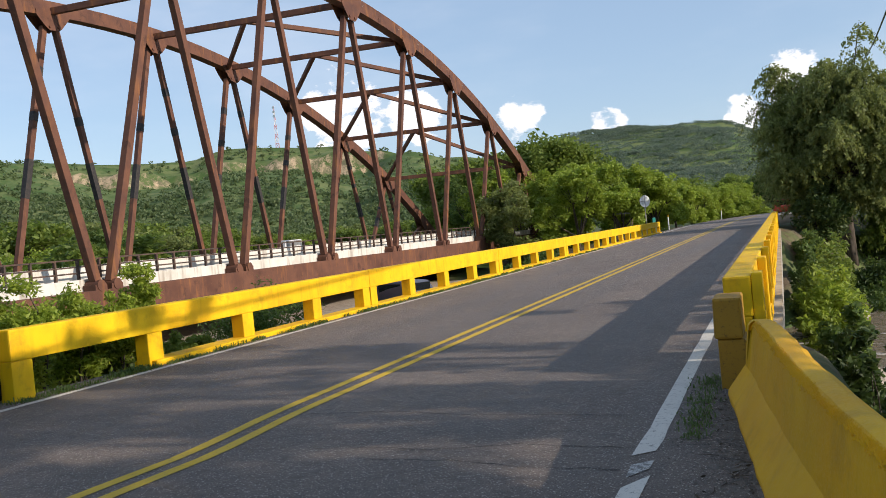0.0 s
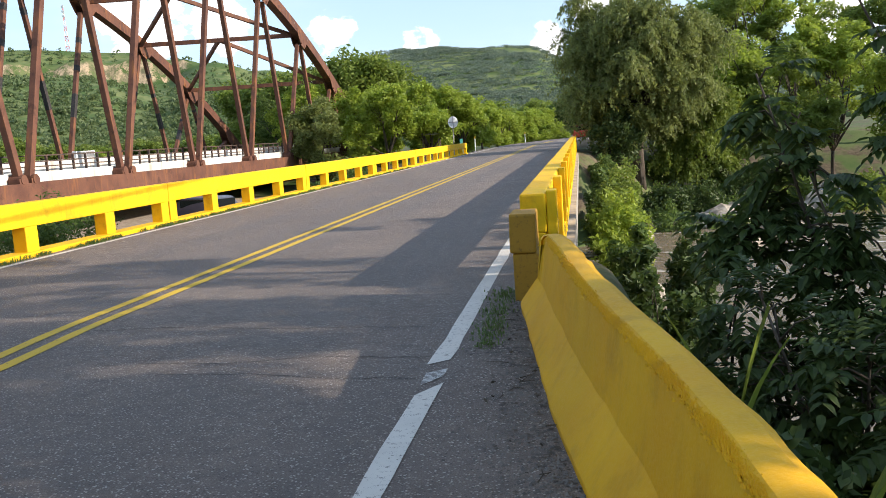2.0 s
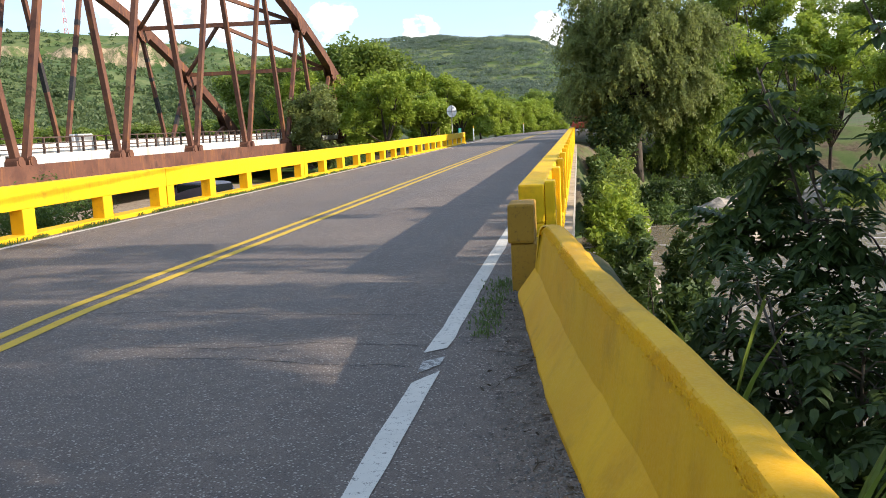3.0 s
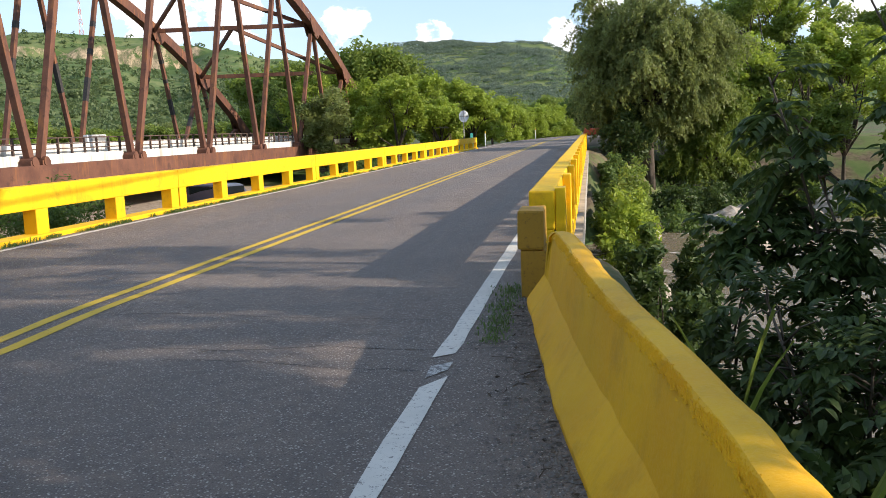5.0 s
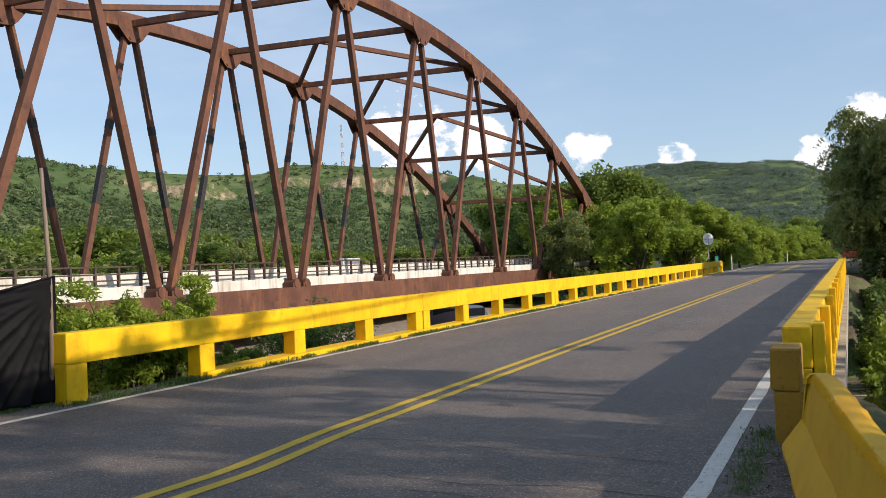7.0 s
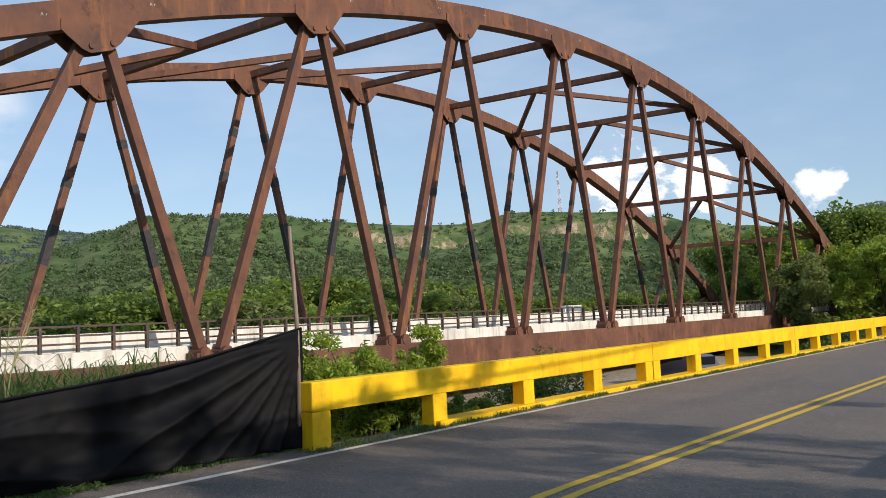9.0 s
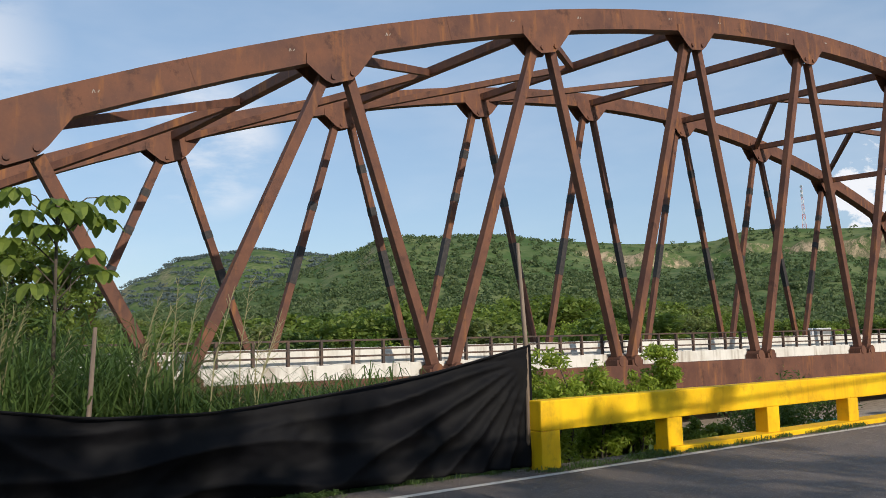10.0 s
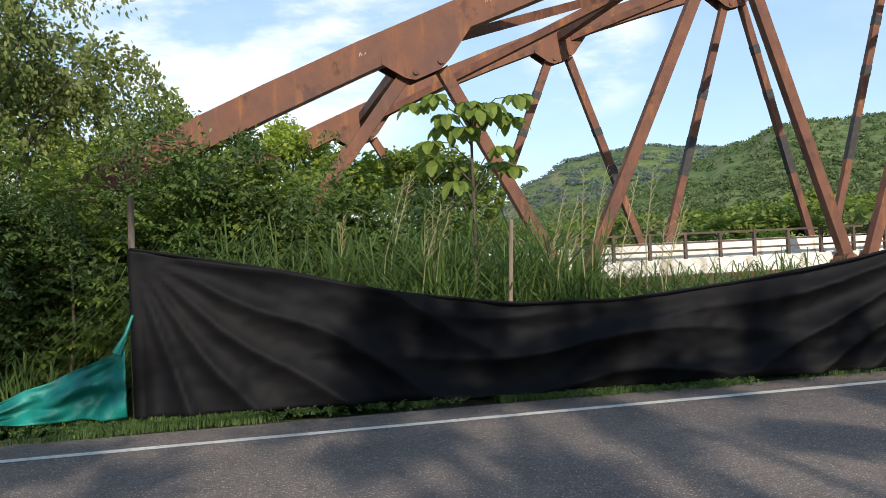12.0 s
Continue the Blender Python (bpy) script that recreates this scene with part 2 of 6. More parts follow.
def plain(colour, rough=0.5, metal=0.0, vary=0.25):
    def build(k):
        v = k.noise(5, 5, 0.6)
        k.set(k.mix(k.ramp(v, 0.35, 0.7, 0.0, 1.0), colour, tuple(c * (1 - vary) for c in colour)), rough, metal)
    return build


ASPHALT = mat("asphalt", m_asphalt)
LINE_WHITE = mat("white_road_paint", paint_over((0.60, 0.57, 0.51), (0.17, 0.16, 0.145), 0.54))
LINE_FADED = mat("faded_road_paint", paint_over((0.50, 0.49, 0.46), (0.15, 0.14, 0.132), 0.46))
LINE_YELLOW = mat("yellow_road_paint", paint_over((0.62, 0.40, 0.035), (0.15, 0.13, 0.09), 0.565))
YELLOW = mat("yellow_paint_on_concrete", m_yellow)
YELLOW_THICK = mat("thick_golden_yellow_paint", lambda k: m_yellow(k, (0.66, 0.335, 0.004), (0.74, 0.41, 0.006)))
# darker and browner than the parapet yellow
OCHRE = mat("dark_ochre_paint", paint_over((0.36, 0.20, 0.022), (0.20, 0.115, 0.022), 0.53))
RUST = mat("weathered_brown_steel", m_rust)
BAND = mat("dark_primer_band", m_band)
WHITE = mat("pale_concrete", m_concrete_white)
CONCRETE = mat("grey_concrete", m_concrete)
RAILING = mat("dark_brown_railing", m_dark_steel)
GROUND = mat("earth_and_grass", m_ground)
BARK = mat("bark", m_bark)
POLE = mat("weathered_pole", m_pole)
CLOTH = mat("black_shade_cloth", m_cloth)
TEAL = mat("teal_tarpaulin", m_teal)
WATER = mat("muddy_water", m_water)
ROCK = mat("river_rock", m_rock)
SAND = mat("sandy_gravel", plain((0.46, 0.38, 0.30), 0.95, 0.0, 0.45))
GRIT = mat("road_grit", plain((0.17, 0.155, 0.14), 0.9, 0.0, 0.5))
LEAF = mat("leaf_green", leaf_material((0.080, 0.130, 0.022), (0.220, 0.285, 0.050)))
LEAF_BRIGHT = mat("leaf_bright", leaf_material((0.135, 0.205, 0.022), (0.330, 0.410, 0.055)))
LEAF_DARK = mat("leaf_dark", leaf_material((0.050, 0.092, 0.022), (0.138, 0.205, 0.045)))
# leaf green darkened and less translucent: shade inside the bushes put into the colour
LEAF_SHADED = mat("leaf_shaded", leaf_material((0.022, 0.047, 0.012), (0.080, 0.125, 0.030), (0.13, 0.12, 0.04), 0.3))
LEAF_OLIVE = mat("leaf_olive", leaf_material((0.078, 0.105, 0.030), (0.250, 0.290, 0.085), (0.24, 0.21, 0.08)))
GRASS = mat("grass_blade", leaf_material((0.045, 0.090, 0.022), (0.135, 0.205, 0.055), (0.20, 0.19, 0.08)))
# less saturated than the near leaves: some hill haze put into the colour
HILL_LEAF = mat("hillside_leaf", leaf_material((0.066, 0.108, 0.038), (0.150, 0.195, 0.078)))
# far woods greyed and paled: distance haze put into the leaf colour
HAZED_LEAF = mat("hazed_grey_leaf", leaf_material((0.092, 0.130, 0.090), (0.158, 0.205, 0.145), (0.17, 0.19, 0.13)))
HAZED_PEAK_LEAF = mat("hazed_peak_leaf", leaf_material((0.110, 0.145, 0.135), (0.155, 0.190, 0.180), (0.16, 0.18, 0.15)))
STRAW = mat("dry_grass_plume", leaf_material((0.25, 0.22, 0.10), (0.42, 0.38, 0.20)))
GREY_METAL = mat("galvanised_metal", plain((0.45, 0.45, 0.44), 0.45, 0.7))
SIGN_WHITE = mat("white_sign_face", plain((0.80, 0.80, 0.79), 0.45))
BLACK = mat("black_paint", plain((0.015, 0.015, 0.017), 0.3))
RUBBER = mat("rubber", plain((0.020, 0.020, 0.021), 0.85))
CAR_DARK = mat("dark_car_paint", plain((0.020, 0.022, 0.028), 0.25, 0.3, 0.1))
CAR_RED = mat("red_truck_paint", plain((0.42, 0.065, 0.03), 0.4, 0.1, 0.2))
CAR_GREY = mat("grey_car_paint", plain((0.10, 0.11, 0.14), 0.3, 0.4, 0.1))
GLASS_DARK = mat("tinted_glass", plain((0.012, 0.015, 0.018), 0.08, 0.0, 0.1))
LAMP_RED = mat("red_lamp_lens", plain((0.45, 0.02, 0.015), 0.25))
ROOF = mat("terracotta_roof", plain((0.42, 0.16, 0.09), 0.85))
PLASTER = mat("white_plaster", plain((0.78, 0.76, 0.72), 0.85))
DARK = mat("dark_opening", plain((0.02, 0.02, 0.02), 0.6))
SIGN_YELLOW = mat("amber_sign_face", plain((0.72, 0.40, 0.02), 0.45))
MAST = mat("mast_paint", plain((0.75, 0.70, 0.68), 0.5))
MAST_RED = mat("mast_red_paint", plain((0.55, 0.12, 0.08), 0.5))


# ---- mesh helpers ----
def link_mesh(name, verts, faces, material, parent=None, label="", smooth=False):
    me = bpy.data.meshes.new(name)
    me.from_pydata(verts, [], faces)
    me.materials.append(material)
    if smooth:
        me.polygons.foreach_set("use_smooth", [True] * len(me.polygons))
    ob = new(name, me)
    if parent is not None:
        ob.parent = parent
    if label:
        ob["label"] = label
    return ob


def soup(name, quads, material, parent=None, label=""):
    """One mesh from an array of loose quads, shape (n, 4, 3)."""
    q = np.asarray(quads, dtype=np.float32).reshape(-1, 3)
    n = len(q) // 4
    me = bpy.data.meshes.new(name)
    me.vertices.add(len(q))
    me.vertices.foreach_set("co", q.ravel())
    me.loops.add(len(q))
    me.loops.foreach_set("vertex_index", np.arange(len(q), dtype=np.int32))
    me.polygons.add(n)
    me.polygons.foreach_set("loop_start", np.arange(0, 4 * n, 4, dtype=np.int32))
    me.update(calc_edges=True)
    me.materials.append(material)
    ob = new(name, me)
    if parent is not None:
        ob.parent = parent
    if label:
        ob["label"] = label
    return ob


def part(name, bm, material, parent=None, label="", smooth=False):
    me = bpy.data.meshes.new(name)
    bmesh.ops.recalc_face_normals(bm, faces=bm.faces)
    bm.to_mesh(me)
    bm.free()
    me.materials.append(material)
    if smooth:
        me.polygons.foreach_set("use_smooth", [True] * len(me.polygons))
    ob = new(name, me)
    if parent is not None:
        ob.parent = parent
    if label:
        ob["label"] = label
    return ob


def box(x0, y0, z0, x1, y1, z1, bevel=0.0, bm=None, m=None, jitter=0.0):
    own = bmesh.new()
    bmesh.ops.create_cube(own, size=1, matrix=Matrix.Translation(((x0 + x1) / 2, (y0 + y1) / 2, (z0 + z1) / 2)) @ Matrix.Diagonal((x1 - x0, y1 - y0, z1 - z0, 1)))
    if bevel:
        bmesh.ops.bevel(own, geom=own.edges[:], offset=bevel, segments=2, affect='EDGES', profile=0.6)
    if jitter:
        for v in own.verts:
            v.co += Vector((random.uniform(-1, 1), random.uniform(-1, 1), random.uniform(-1, 1))) * jitter
    if m is not None:
        own.transform(m)
    if bm is None:
        return own
    tmp = bpy.data.meshes.new("tmp")
    own.to_mesh(tmp)
    own.free()
    bm.from_mesh(tmp)
    bpy.data.meshes.remove(tmp)
    return bm


def beam(a, b, w, h, up=(0, 0, 1), bevel=0.0, bm=None):
    """A straight box bar from a to b; w across, h along up."""
    a, b = Vector(a), Vector(b)
    d = (b - a).normalized()
    s = d.cross(Vector(up)).normalized()
    u = s.cross(d)
    m = Matrix((s, d, u)).transposed().to_4x4()
    m.translation = (a + b) / 2
    length = (b - a).length
    return box(-w / 2, -length / 2, -h / 2, w / 2, length / 2, h / 2, bevel, bm, m)


def tube(points, radii, sides=8, bm=None):
    bm = bm or bmesh.new()
    rings = []
    pts = [Vector(p) for p in points]
    for i, p in enumerate(pts):
        d = (pts[min(i + 1, len(pts) - 1)] - pts[max(i - 1, 0)]).normalized()
        ref = Vector((0, 0, 1)) if abs(d.z) < 0.9 else Vector((1, 0, 0))
        s = d.cross(ref).normalized()
        u = s.cross(d)
        r = radii[i] if hasattr(radii, "__len__") else radii
        rings.append([bm.verts.new(p + (s * math.cos(a) + u * math.sin(a)) * r) for a in [2 * math.pi * j / sides for j in range(sides)]])
    for r0, r1 in zip(rings, rings[1:]):
        for j in range(sides):
            bm.faces.new((r0[j], r0[(j + 1) % sides], r1[(j + 1) % sides], r1[j]))
    for r in (rings[0], rings[-1]):
        bm.faces.new(r)
    return bm


def prism(profile, path, bm=None):
    """Sweep a closed profile of (offset, z) along a list of (x, y) points; offset runs to the path's right."""
    bm = bm or bmesh.new()
    rings = []
    for i, (x, y) in enumerate(path):
        x0, y0 = path[max(i - 1, 0)]
        x1, y1 = path[min(i + 1, len(path) - 1)]
        d = Vector((x1 - x0, y1 - y0)).normalized()
        n = Vector((d.y, -d.x))
        rings.append([bm.verts.new((x + n.x * o, y + n.y * o, z)) for o, z in profile])
    k = len(profile)
    for r0, r1 in zip(rings, rings[1:]):
        for j in range(k):
            bm.faces.new((r0[j], r0[(j + 1) % k], r1[(j + 1) % k], r1[j]))
    bm.faces.new(rings[0])
    bm.faces.new(rings[-1])
    return bm


def thing(name, at=(0, 0, 0), label="", category="", group="", kind=""):
    ob = new(name)
    ob.location = at
    ob.empty_display_size = 0.2
    return tagged(ob, label, category, group, kind)


rng = np.random.default_rng(7)


def leaves(centres, size, spread, count, flat=0.0, aspect=0.5, droop=0.0):
    """Loose leaf quads round the given centres: rhombs of a given length, turned at random."""
    c = np.repeat(np.asarray(centres, float), count, axis=0)
    n = len(c)
    off = rng.normal(size=(n, 3))
    off *= (rng.random((n, 1)) ** 0.45) / np.maximum(np.linalg.norm(off, axis=1, keepdims=True), 1e-6)
    p = c + off * np.asarray(spread)
    a = rng.normal(size=(n, 3))
    a[:, 2] = a[:, 2] * (1 - flat) - droop
    a /= np.linalg.norm(a, axis=1, keepdims=True)
    b = rng.normal(size=(n, 3))
    b[:, 2] *= 1 - flat
    b -= a * (a * b).sum(1, keepdims=True)
    b /= np.maximum(np.linalg.norm(b, axis=1, keepdims=True), 1e-6)
    s = size * rng.uniform(0.6, 1.3, (n, 1))
    a, b = a * s, b * s * aspect
    return np.stack([p - a * 0.5, p + b * 0.5 - a * 0.08, p + a * 0.5, p - b * 0.5 - a * 0.08], axis=1)


def lump_centres(n, middle, radii, shell=0.55, floor=-0.7):
    """Clump centres over an uneven ellipsoid, more of them towards its outside."""
    d = rng.normal(size=(n * 2, 3))
    d /= np.linalg.norm(d, axis=1, keepdims=True)
    d = d[d[:, 2] > floor][:n]
    wob = np.array([0.82 + 0.36 * noise.noise(Vector((v[0] * 1.7 + middle[0], v[1] * 1.7 + middle[1], v[2] * 1.7))) for v in d])
    r = (shell + (1 - shell) * rng.random(len(d)) ** 0.6) * wob
    return np.asarray(middle) + d * r[:, None] * np.asarray(radii)


# ---- ground ----
def smooth(a, b, v):
    t = min(1.0, max(0.0, (v - a) / (b - a)))
    return t * t * (3 - 2 * t)


def table(rows, v):
    if v <= rows[0][0]:
        return rows[0][1]
    for (a, p), (b, q) in zip(rows, rows[1:]):
        if v <= b:
            return p + (q - p) * smooth(a, b, v)
    return rows[-1][1]


# skyline: degrees to the left of +y, elevation in degrees
RIDGE = [(-5, 0.4), (14, 3.0), (19, 4.3), (22.5, 5.0), (24.5, 5.9), (27, 6.5), (33.5, 6.8), (36, 6.2), (45, 6.5), (51, 6.9), (56, 6.9), (58.5, 6.0), (61, 5.0), (64, 4.0), (69, 2.8), (74, 2.0), (100, 2.0), (150, 1.2)]
FAR_L = [(50, 0), (57, 5.4), (61.5, 5.9), (64, 6.2), (66, 5.95), (68.5, 5.6), (70.8, 4.4), (74, 2.4), (80, 1.0), (90, 0)]
FAR_R = [(-60, 1.0), (-25, 2.5), (-4, 3.4), (0.5, 4.1), (2.8, 5.0), (6, 5.2), (9, 5.4), (12, 5.2), (15, 4.4), (22, 4.6), (30, 3.0), (45, 0)]


def ground_height(x, y):
    r = math.hypot(x, y)
    az = math.degrees(math.atan2(-x, y))
    # verge and the valley that both bridges cross
    z = -0.14 - 0.05 * noise.noise(Vector((x * 0.6, y * 0.6, 0)))
    shift = 0.10 * x
    side = smooth(-9.6, -8.6, x)
    depth = 2.0 + 3.9 * smooth(-7, 2, x)
    end = 75 - 23 * smooth(-6, 0, x) + 3 * min(12, max(0, x))
    valley = smooth(11 - 4 * smooth(0, 1, x), 24 - 9 * smooth(0, 1, x), y) * (1 - smooth(end - 8, end + 9, y)) * (1 - smooth(70, 150, abs(x)))
    z -= depth * valley
    if x > 0.2:                       # bank falling away beside the barrier
        z -= 3.6 * smooth(0, 2.2, x - table([(0, 0.95), (4, 0.58), (8, 0.22)], y)) * (1 - smooth(8, 30, y)) * (1 - smooth(30, 60, x))
    if x < -9.6:
        z -= 1.2 * smooth(-10.2, -15, x) * (1 - smooth(11, 24, y)) * smooth(-30, -5, y)
    z -= 0.6 * smooth(60, 160, r)
    # hills
    f = noise.fractal(Vector((x * 0.006, y * 0.006, 0.3)), 0.9, 2.1, 5)
    g = noise.fractal(Vector((x * 0.02, y * 0.02, 2.3)), 0.9, 2.1, 4)
    e = table(RIDGE, az) if az > -60 else 0.4
    top = 860 * math.tan(radians(e))
    ledge = table([(22, 0.10), (24, 0.24), (27, 0.24), (29, 0.15), (34, 0.13), (40, 0.15), (47, 0.10)], az)
    s = (0.79 - ledge) * smooth(330, 800, r) + ledge * smooth(794, 804, r + 22 * g) + 0.21 * smooth(800, 880, r)
    cut = smooth(22, 26, az) * (1 - 0.9 * smooth(40, 47, az))
    s = s * cut + (1 - cut) * smooth(330, 880, r)
    h = top * s * (1 + 0.10 * f * (1 - smooth(780, 860, r)) ) + 5 * g * smooth(350, 600, r) * (1 - smooth(800, 880, r))
    h *= 1 - 0.5 * smooth(950, 1500, r)
    hl = 2300 * math.tan(radians(table(FAR_L, az))) * smooth(1300, 2300, r) if 50 < az < 92 else 0
    hr = 1700 * math.tan(radians(table(FAR_R, az))) * smooth(750, 1700, r) * (1 + 0.10 * f) if az < 46 else 0
    return z + max(h, hl, hr)


AZ = [a * 0.6 for a in range(-40, 185)]
AZ += [111 + (336 - 111) * k / 90 for k in range(1, 90)]
RINGS = sorted([0.8 * 1.062 ** k for k in range(139)] + [752 + 6 * k for k in range(16)])
gv = [(0, 0, ground_height(0.01, 0.01))]
for r in RINGS:
    for a in AZ:
        px, py = -r * math.sin(radians(a)), r * math.cos(radians(a))
        gv.append((px, py, ground_height(px, py)))
na = len(AZ)
gf = [(0, 1 + j, 1 + (j + 1) % na) for j in range(na)]
for i in range(len(RINGS) - 1):
    for j in range(na):
        a, b = 1 + i * na + j, 1 + i * na + (j + 1) % na
        gf.append((a, a + na, b + na, b))
ground = tagged(link_mesh("ground", gv, gf, GROUND, smooth=True), "green valley floor and wooded hills with pale cliffs", "ground", kind="structure")

# muddy river in the valley
river_bm = bmesh.new()
bmesh.ops.create_grid(river_bm, x_segments=40, y_segments=40, size=1)
river_bm.transform(Matrix.Translation((30, 52, -4.75)) @ Matrix.Diagonal((45, 34, 1, 1)))
for v in river_bm.verts:
    v.co.z += 0.10 * noise.noise(v.co * 0.5)
tagged(part("water", river_bm, WATER, smooth=True), "muddy brown river with white riffles under the bridge", "river", kind="structure")

# ---- road ----
X_LEFT, X_RIGHT, X_MID = -8.5, -0.95, -4.53
road_bm = bmesh.new()
stations = [(-70, 0), (-30, 0), (-8, 0), (0, 0), (8, 0), (40, 0), (72, 0), (90, 0), (110, 0.8), (130, 3.5), (150, 8.5), (170, 15)]
rings = []
for y, bend in stations:
    lo, hi = (-9.35, 0.75) if y < 7.9 else (-9.25, -0.30)
    if y > 74:
        lo, hi = -9.4, -0.2
    rings.append([road_bm.verts.new((x + bend, y, z)) for x, z in ((lo, -0.16), (lo, -0.02), (lo + 0.7, 0), (X_MID, 0.0), (hi - 0.4, 0), (hi, -0.015), (hi, -0.16))])
for a, b in zip(rings, rings[1:]):
    for j in range(6):
        road_bm.faces.new((a[j], b[j], b[j + 1], a[j + 1]))
tagged(part("road", road_bm, ASPHALT), "worn grey two-lane asphalt road with dappled shade", "road", kind="structure")


def marking(name, x, width, y0, y1, material, label, kink=None, ragged=0.012, slant=(0.0, 0.0)):
    n = int((y1 - y0) / 0.35) + 1
    vs, fs = [], []
    for i in range(n + 1):
        y = y0 + (y1 - y0) * i / n
        off = kink(y) if kink else 0.0
        bend = table([(92, 0), (110, 0.8), (130, 3.5), (150, 8.5)], y)
        for sgn in (-1, 1):
            vs.append((x + off + bend + sgn * width / 2 + ragged * noise.noise(Vector((y * 3, sgn * 5 + x, 0))), y + sgn * (slant[0] if i == 0 else slant[1] if i == n else 0.0), 0.005))
    for i in range(n):
        fs.append((2 * i, 2 * i + 1, 2 * i + 3, 2 * i + 2))
    return tagged(link_mesh(name, vs, fs, material), label, "road marking", kind="structure")


def yellow_kink(y):
    return 0.112 * math.exp(-(y - 5.9) ** 2)


marking("centre_line", X_MID - 0.13, 0.12, -60, 118, LINE_YELLOW, "worn double yellow centre line", yellow_kink)
marking("centre_line", X_MID + 0.13, 0.12, -60, 118, LINE_YELLOW, "worn double yellow centre line", yellow_kink)
marking("edge_line", X_LEFT, 0.13, -60, 100, LINE_WHITE, "worn white edge line")
marking("edge_line", X_RIGHT, 0.14, 5.88, 100, LINE_WHITE, "worn white edge line", ragged=0.02, slant=(0.06, 0.0))
marking("edge_line", X_RIGHT + 0.03, 0.13, -60, 5.25, LINE_WHITE, "worn white edge line, broken near the barrier", ragged=0.018, slant=(0.0, 0.13))
marking("edge_line", X_RIGHT + 0.015, 0.13, 5.42, 5.66, LINE_FADED, "faded remains of the white edge line", ragged=0.03, slant=(0.10, 0.06))

# bridge deck edge under the rails
deck_bm = box(-9.75, 8.2, -0.75, -0.10, 72.5, -0.17)
tagged(part("bridge_deck", deck_bm, CONCRETE), "grey concrete bridge deck slab", "bridge", kind="structure")


# ---- yellow concrete parapets ----
def parapet(name, x, posts, joints, outward, label, height=0.87):
    top = thing(name, (x, posts[0], 0), label, "parapet")
    o = outward
    back = Matrix.Translation((-x, -posts[0], 0))

    def add(n, bm, lab=""):
        bm.transform(back)
        return part(n, bm, YELLOW, top, lab)
    cuts = [posts[0] - 0.18] + joints + [posts[-1] + 0.18]
    for a, b in zip(cuts, cuts[1:]):
        add("beam", box(x - 0.13, a + 0.008, 0.48, x + 0.13, b - 0.008, height + random.uniform(-0.008, 0.008), 0.022))
    for y in posts:
        pair = [y - 0.2, y + 0.2] if any(abs(y - j) < 0.3 for j in joints) else [y]
        for q in pair:
            add("post", box(x - 0.12, q - 0.17, -0.1, x + 0.12, q + 0.17, 0.482, 0.015))
    if outward > 0:
        for y in posts:
            add("pilaster", box(x + 0.132, y - 0.16, -0.1, x + 0.235, y + 0.16, height + 0.03, 0.015))
    add("kerb", box(x - 0.2, posts[0] + 2.4, -0.16, x + 0.22, posts[-1], 0.075, 0.02))
    return top


LEFT_POSTS = [8.55 + 2.53 * k for k in range(26)]
parapet("parapet", -9.02, LEFT_POSTS, [18.67, 28.79, 38.91, 49.03, 59.15], -1, "yellow painted concrete parapet with short posts and a kerb")
RIGHT_POSTS = [9.2 + 2.53 * k for k in range(25)]
parapet("parapet", -0.45, RIGHT_POSTS, [19.32, 29.44, 39.56, 49.68, 59.8], 1, "yellow painted concrete parapet beside the river")
end_post = thing("end_post", (-0.49, 8.2, 0), "square concrete end post in dark ochre paint", "post")
part("shaft", box(-0.105, -0.2, -0.14, 0.125, 0.3, 0.42, 0.018, jitter=0.004), OCHRE, end_post)
part("cap", box(-0.125, -0.215, 0.425, 0.11, 0.3, 0.775, 0.022, jitter=0.004), OCHRE, end_post)

# low concrete barrier beside the camera's stand
PROFILE = [(0.0, -0.14), (0.0, 0.03), (0.012, 0.055), (0.155, 0.27), (0.205, 0.59), (0.215, 0.635), (0.24, 0.662), (0.28, 0.670), (0.335, 0.664), (0.372, 0.645), (0.392, 0.60), (0.41, 0.50), (0.44, 0.27), (0.56, 0.05), (0.56, -0.14)]
BARRIER = [(-9, 0.55), (-2, 0.46), (0, 0.38), (1.0, 0.30), (2.2, 0.19), (3.5, 0.03), (4.1, -0.08), (4.85, -0.19), (5.8, -0.30), (7.75, -0.53)]


def barrier_x(y):
    for (a, p), (b, q) in zip(BARRIER, BARRIER[1:]):
        if y <= b:
            return p + (q - p) * (y - a) / (b - a)
    return BARRIER[-1][1]


barrier_path = [(sum(barrier_x(y + d) for d in (-0.5, -0.25, 0, 0.25, 0.5)) / 5 if y < 7 else barrier_x(y), y) for y in [-8.5 + 0.125 * k for k in range(131)]]
bar_bm = prism(PROFILE, barrier_path)
for v in bar_bm.verts:
    if v.co.z > 0.2:                  # the end slopes off
        v.co.z -= 0.02 * smooth(6.9, 7.75, v.co.y)
        v.co.y -= 0.34 * smooth(7.35, 7.75, v.co.y) * smooth(0.2, 0.62, v.co.z)
    v.co += Vector((noise.noise(v.co * 3.1), noise.noise(v.co * 3.1 + Vector((9, 0, 0))), noise.noise(v.co * 3.1 + Vector((0, 9, 0))))) * 0.012
barrier = thing("concrete_barrier", (0, 0, 0), "low yellow painted concrete road barrier with chipped edge", "barrier")
bar_body = part("body", bar_bm, YELLOW_THICK, barrier, smooth=True)
bar_body.data.set_sharp_from_angle(angle=radians(20))
lumps = []
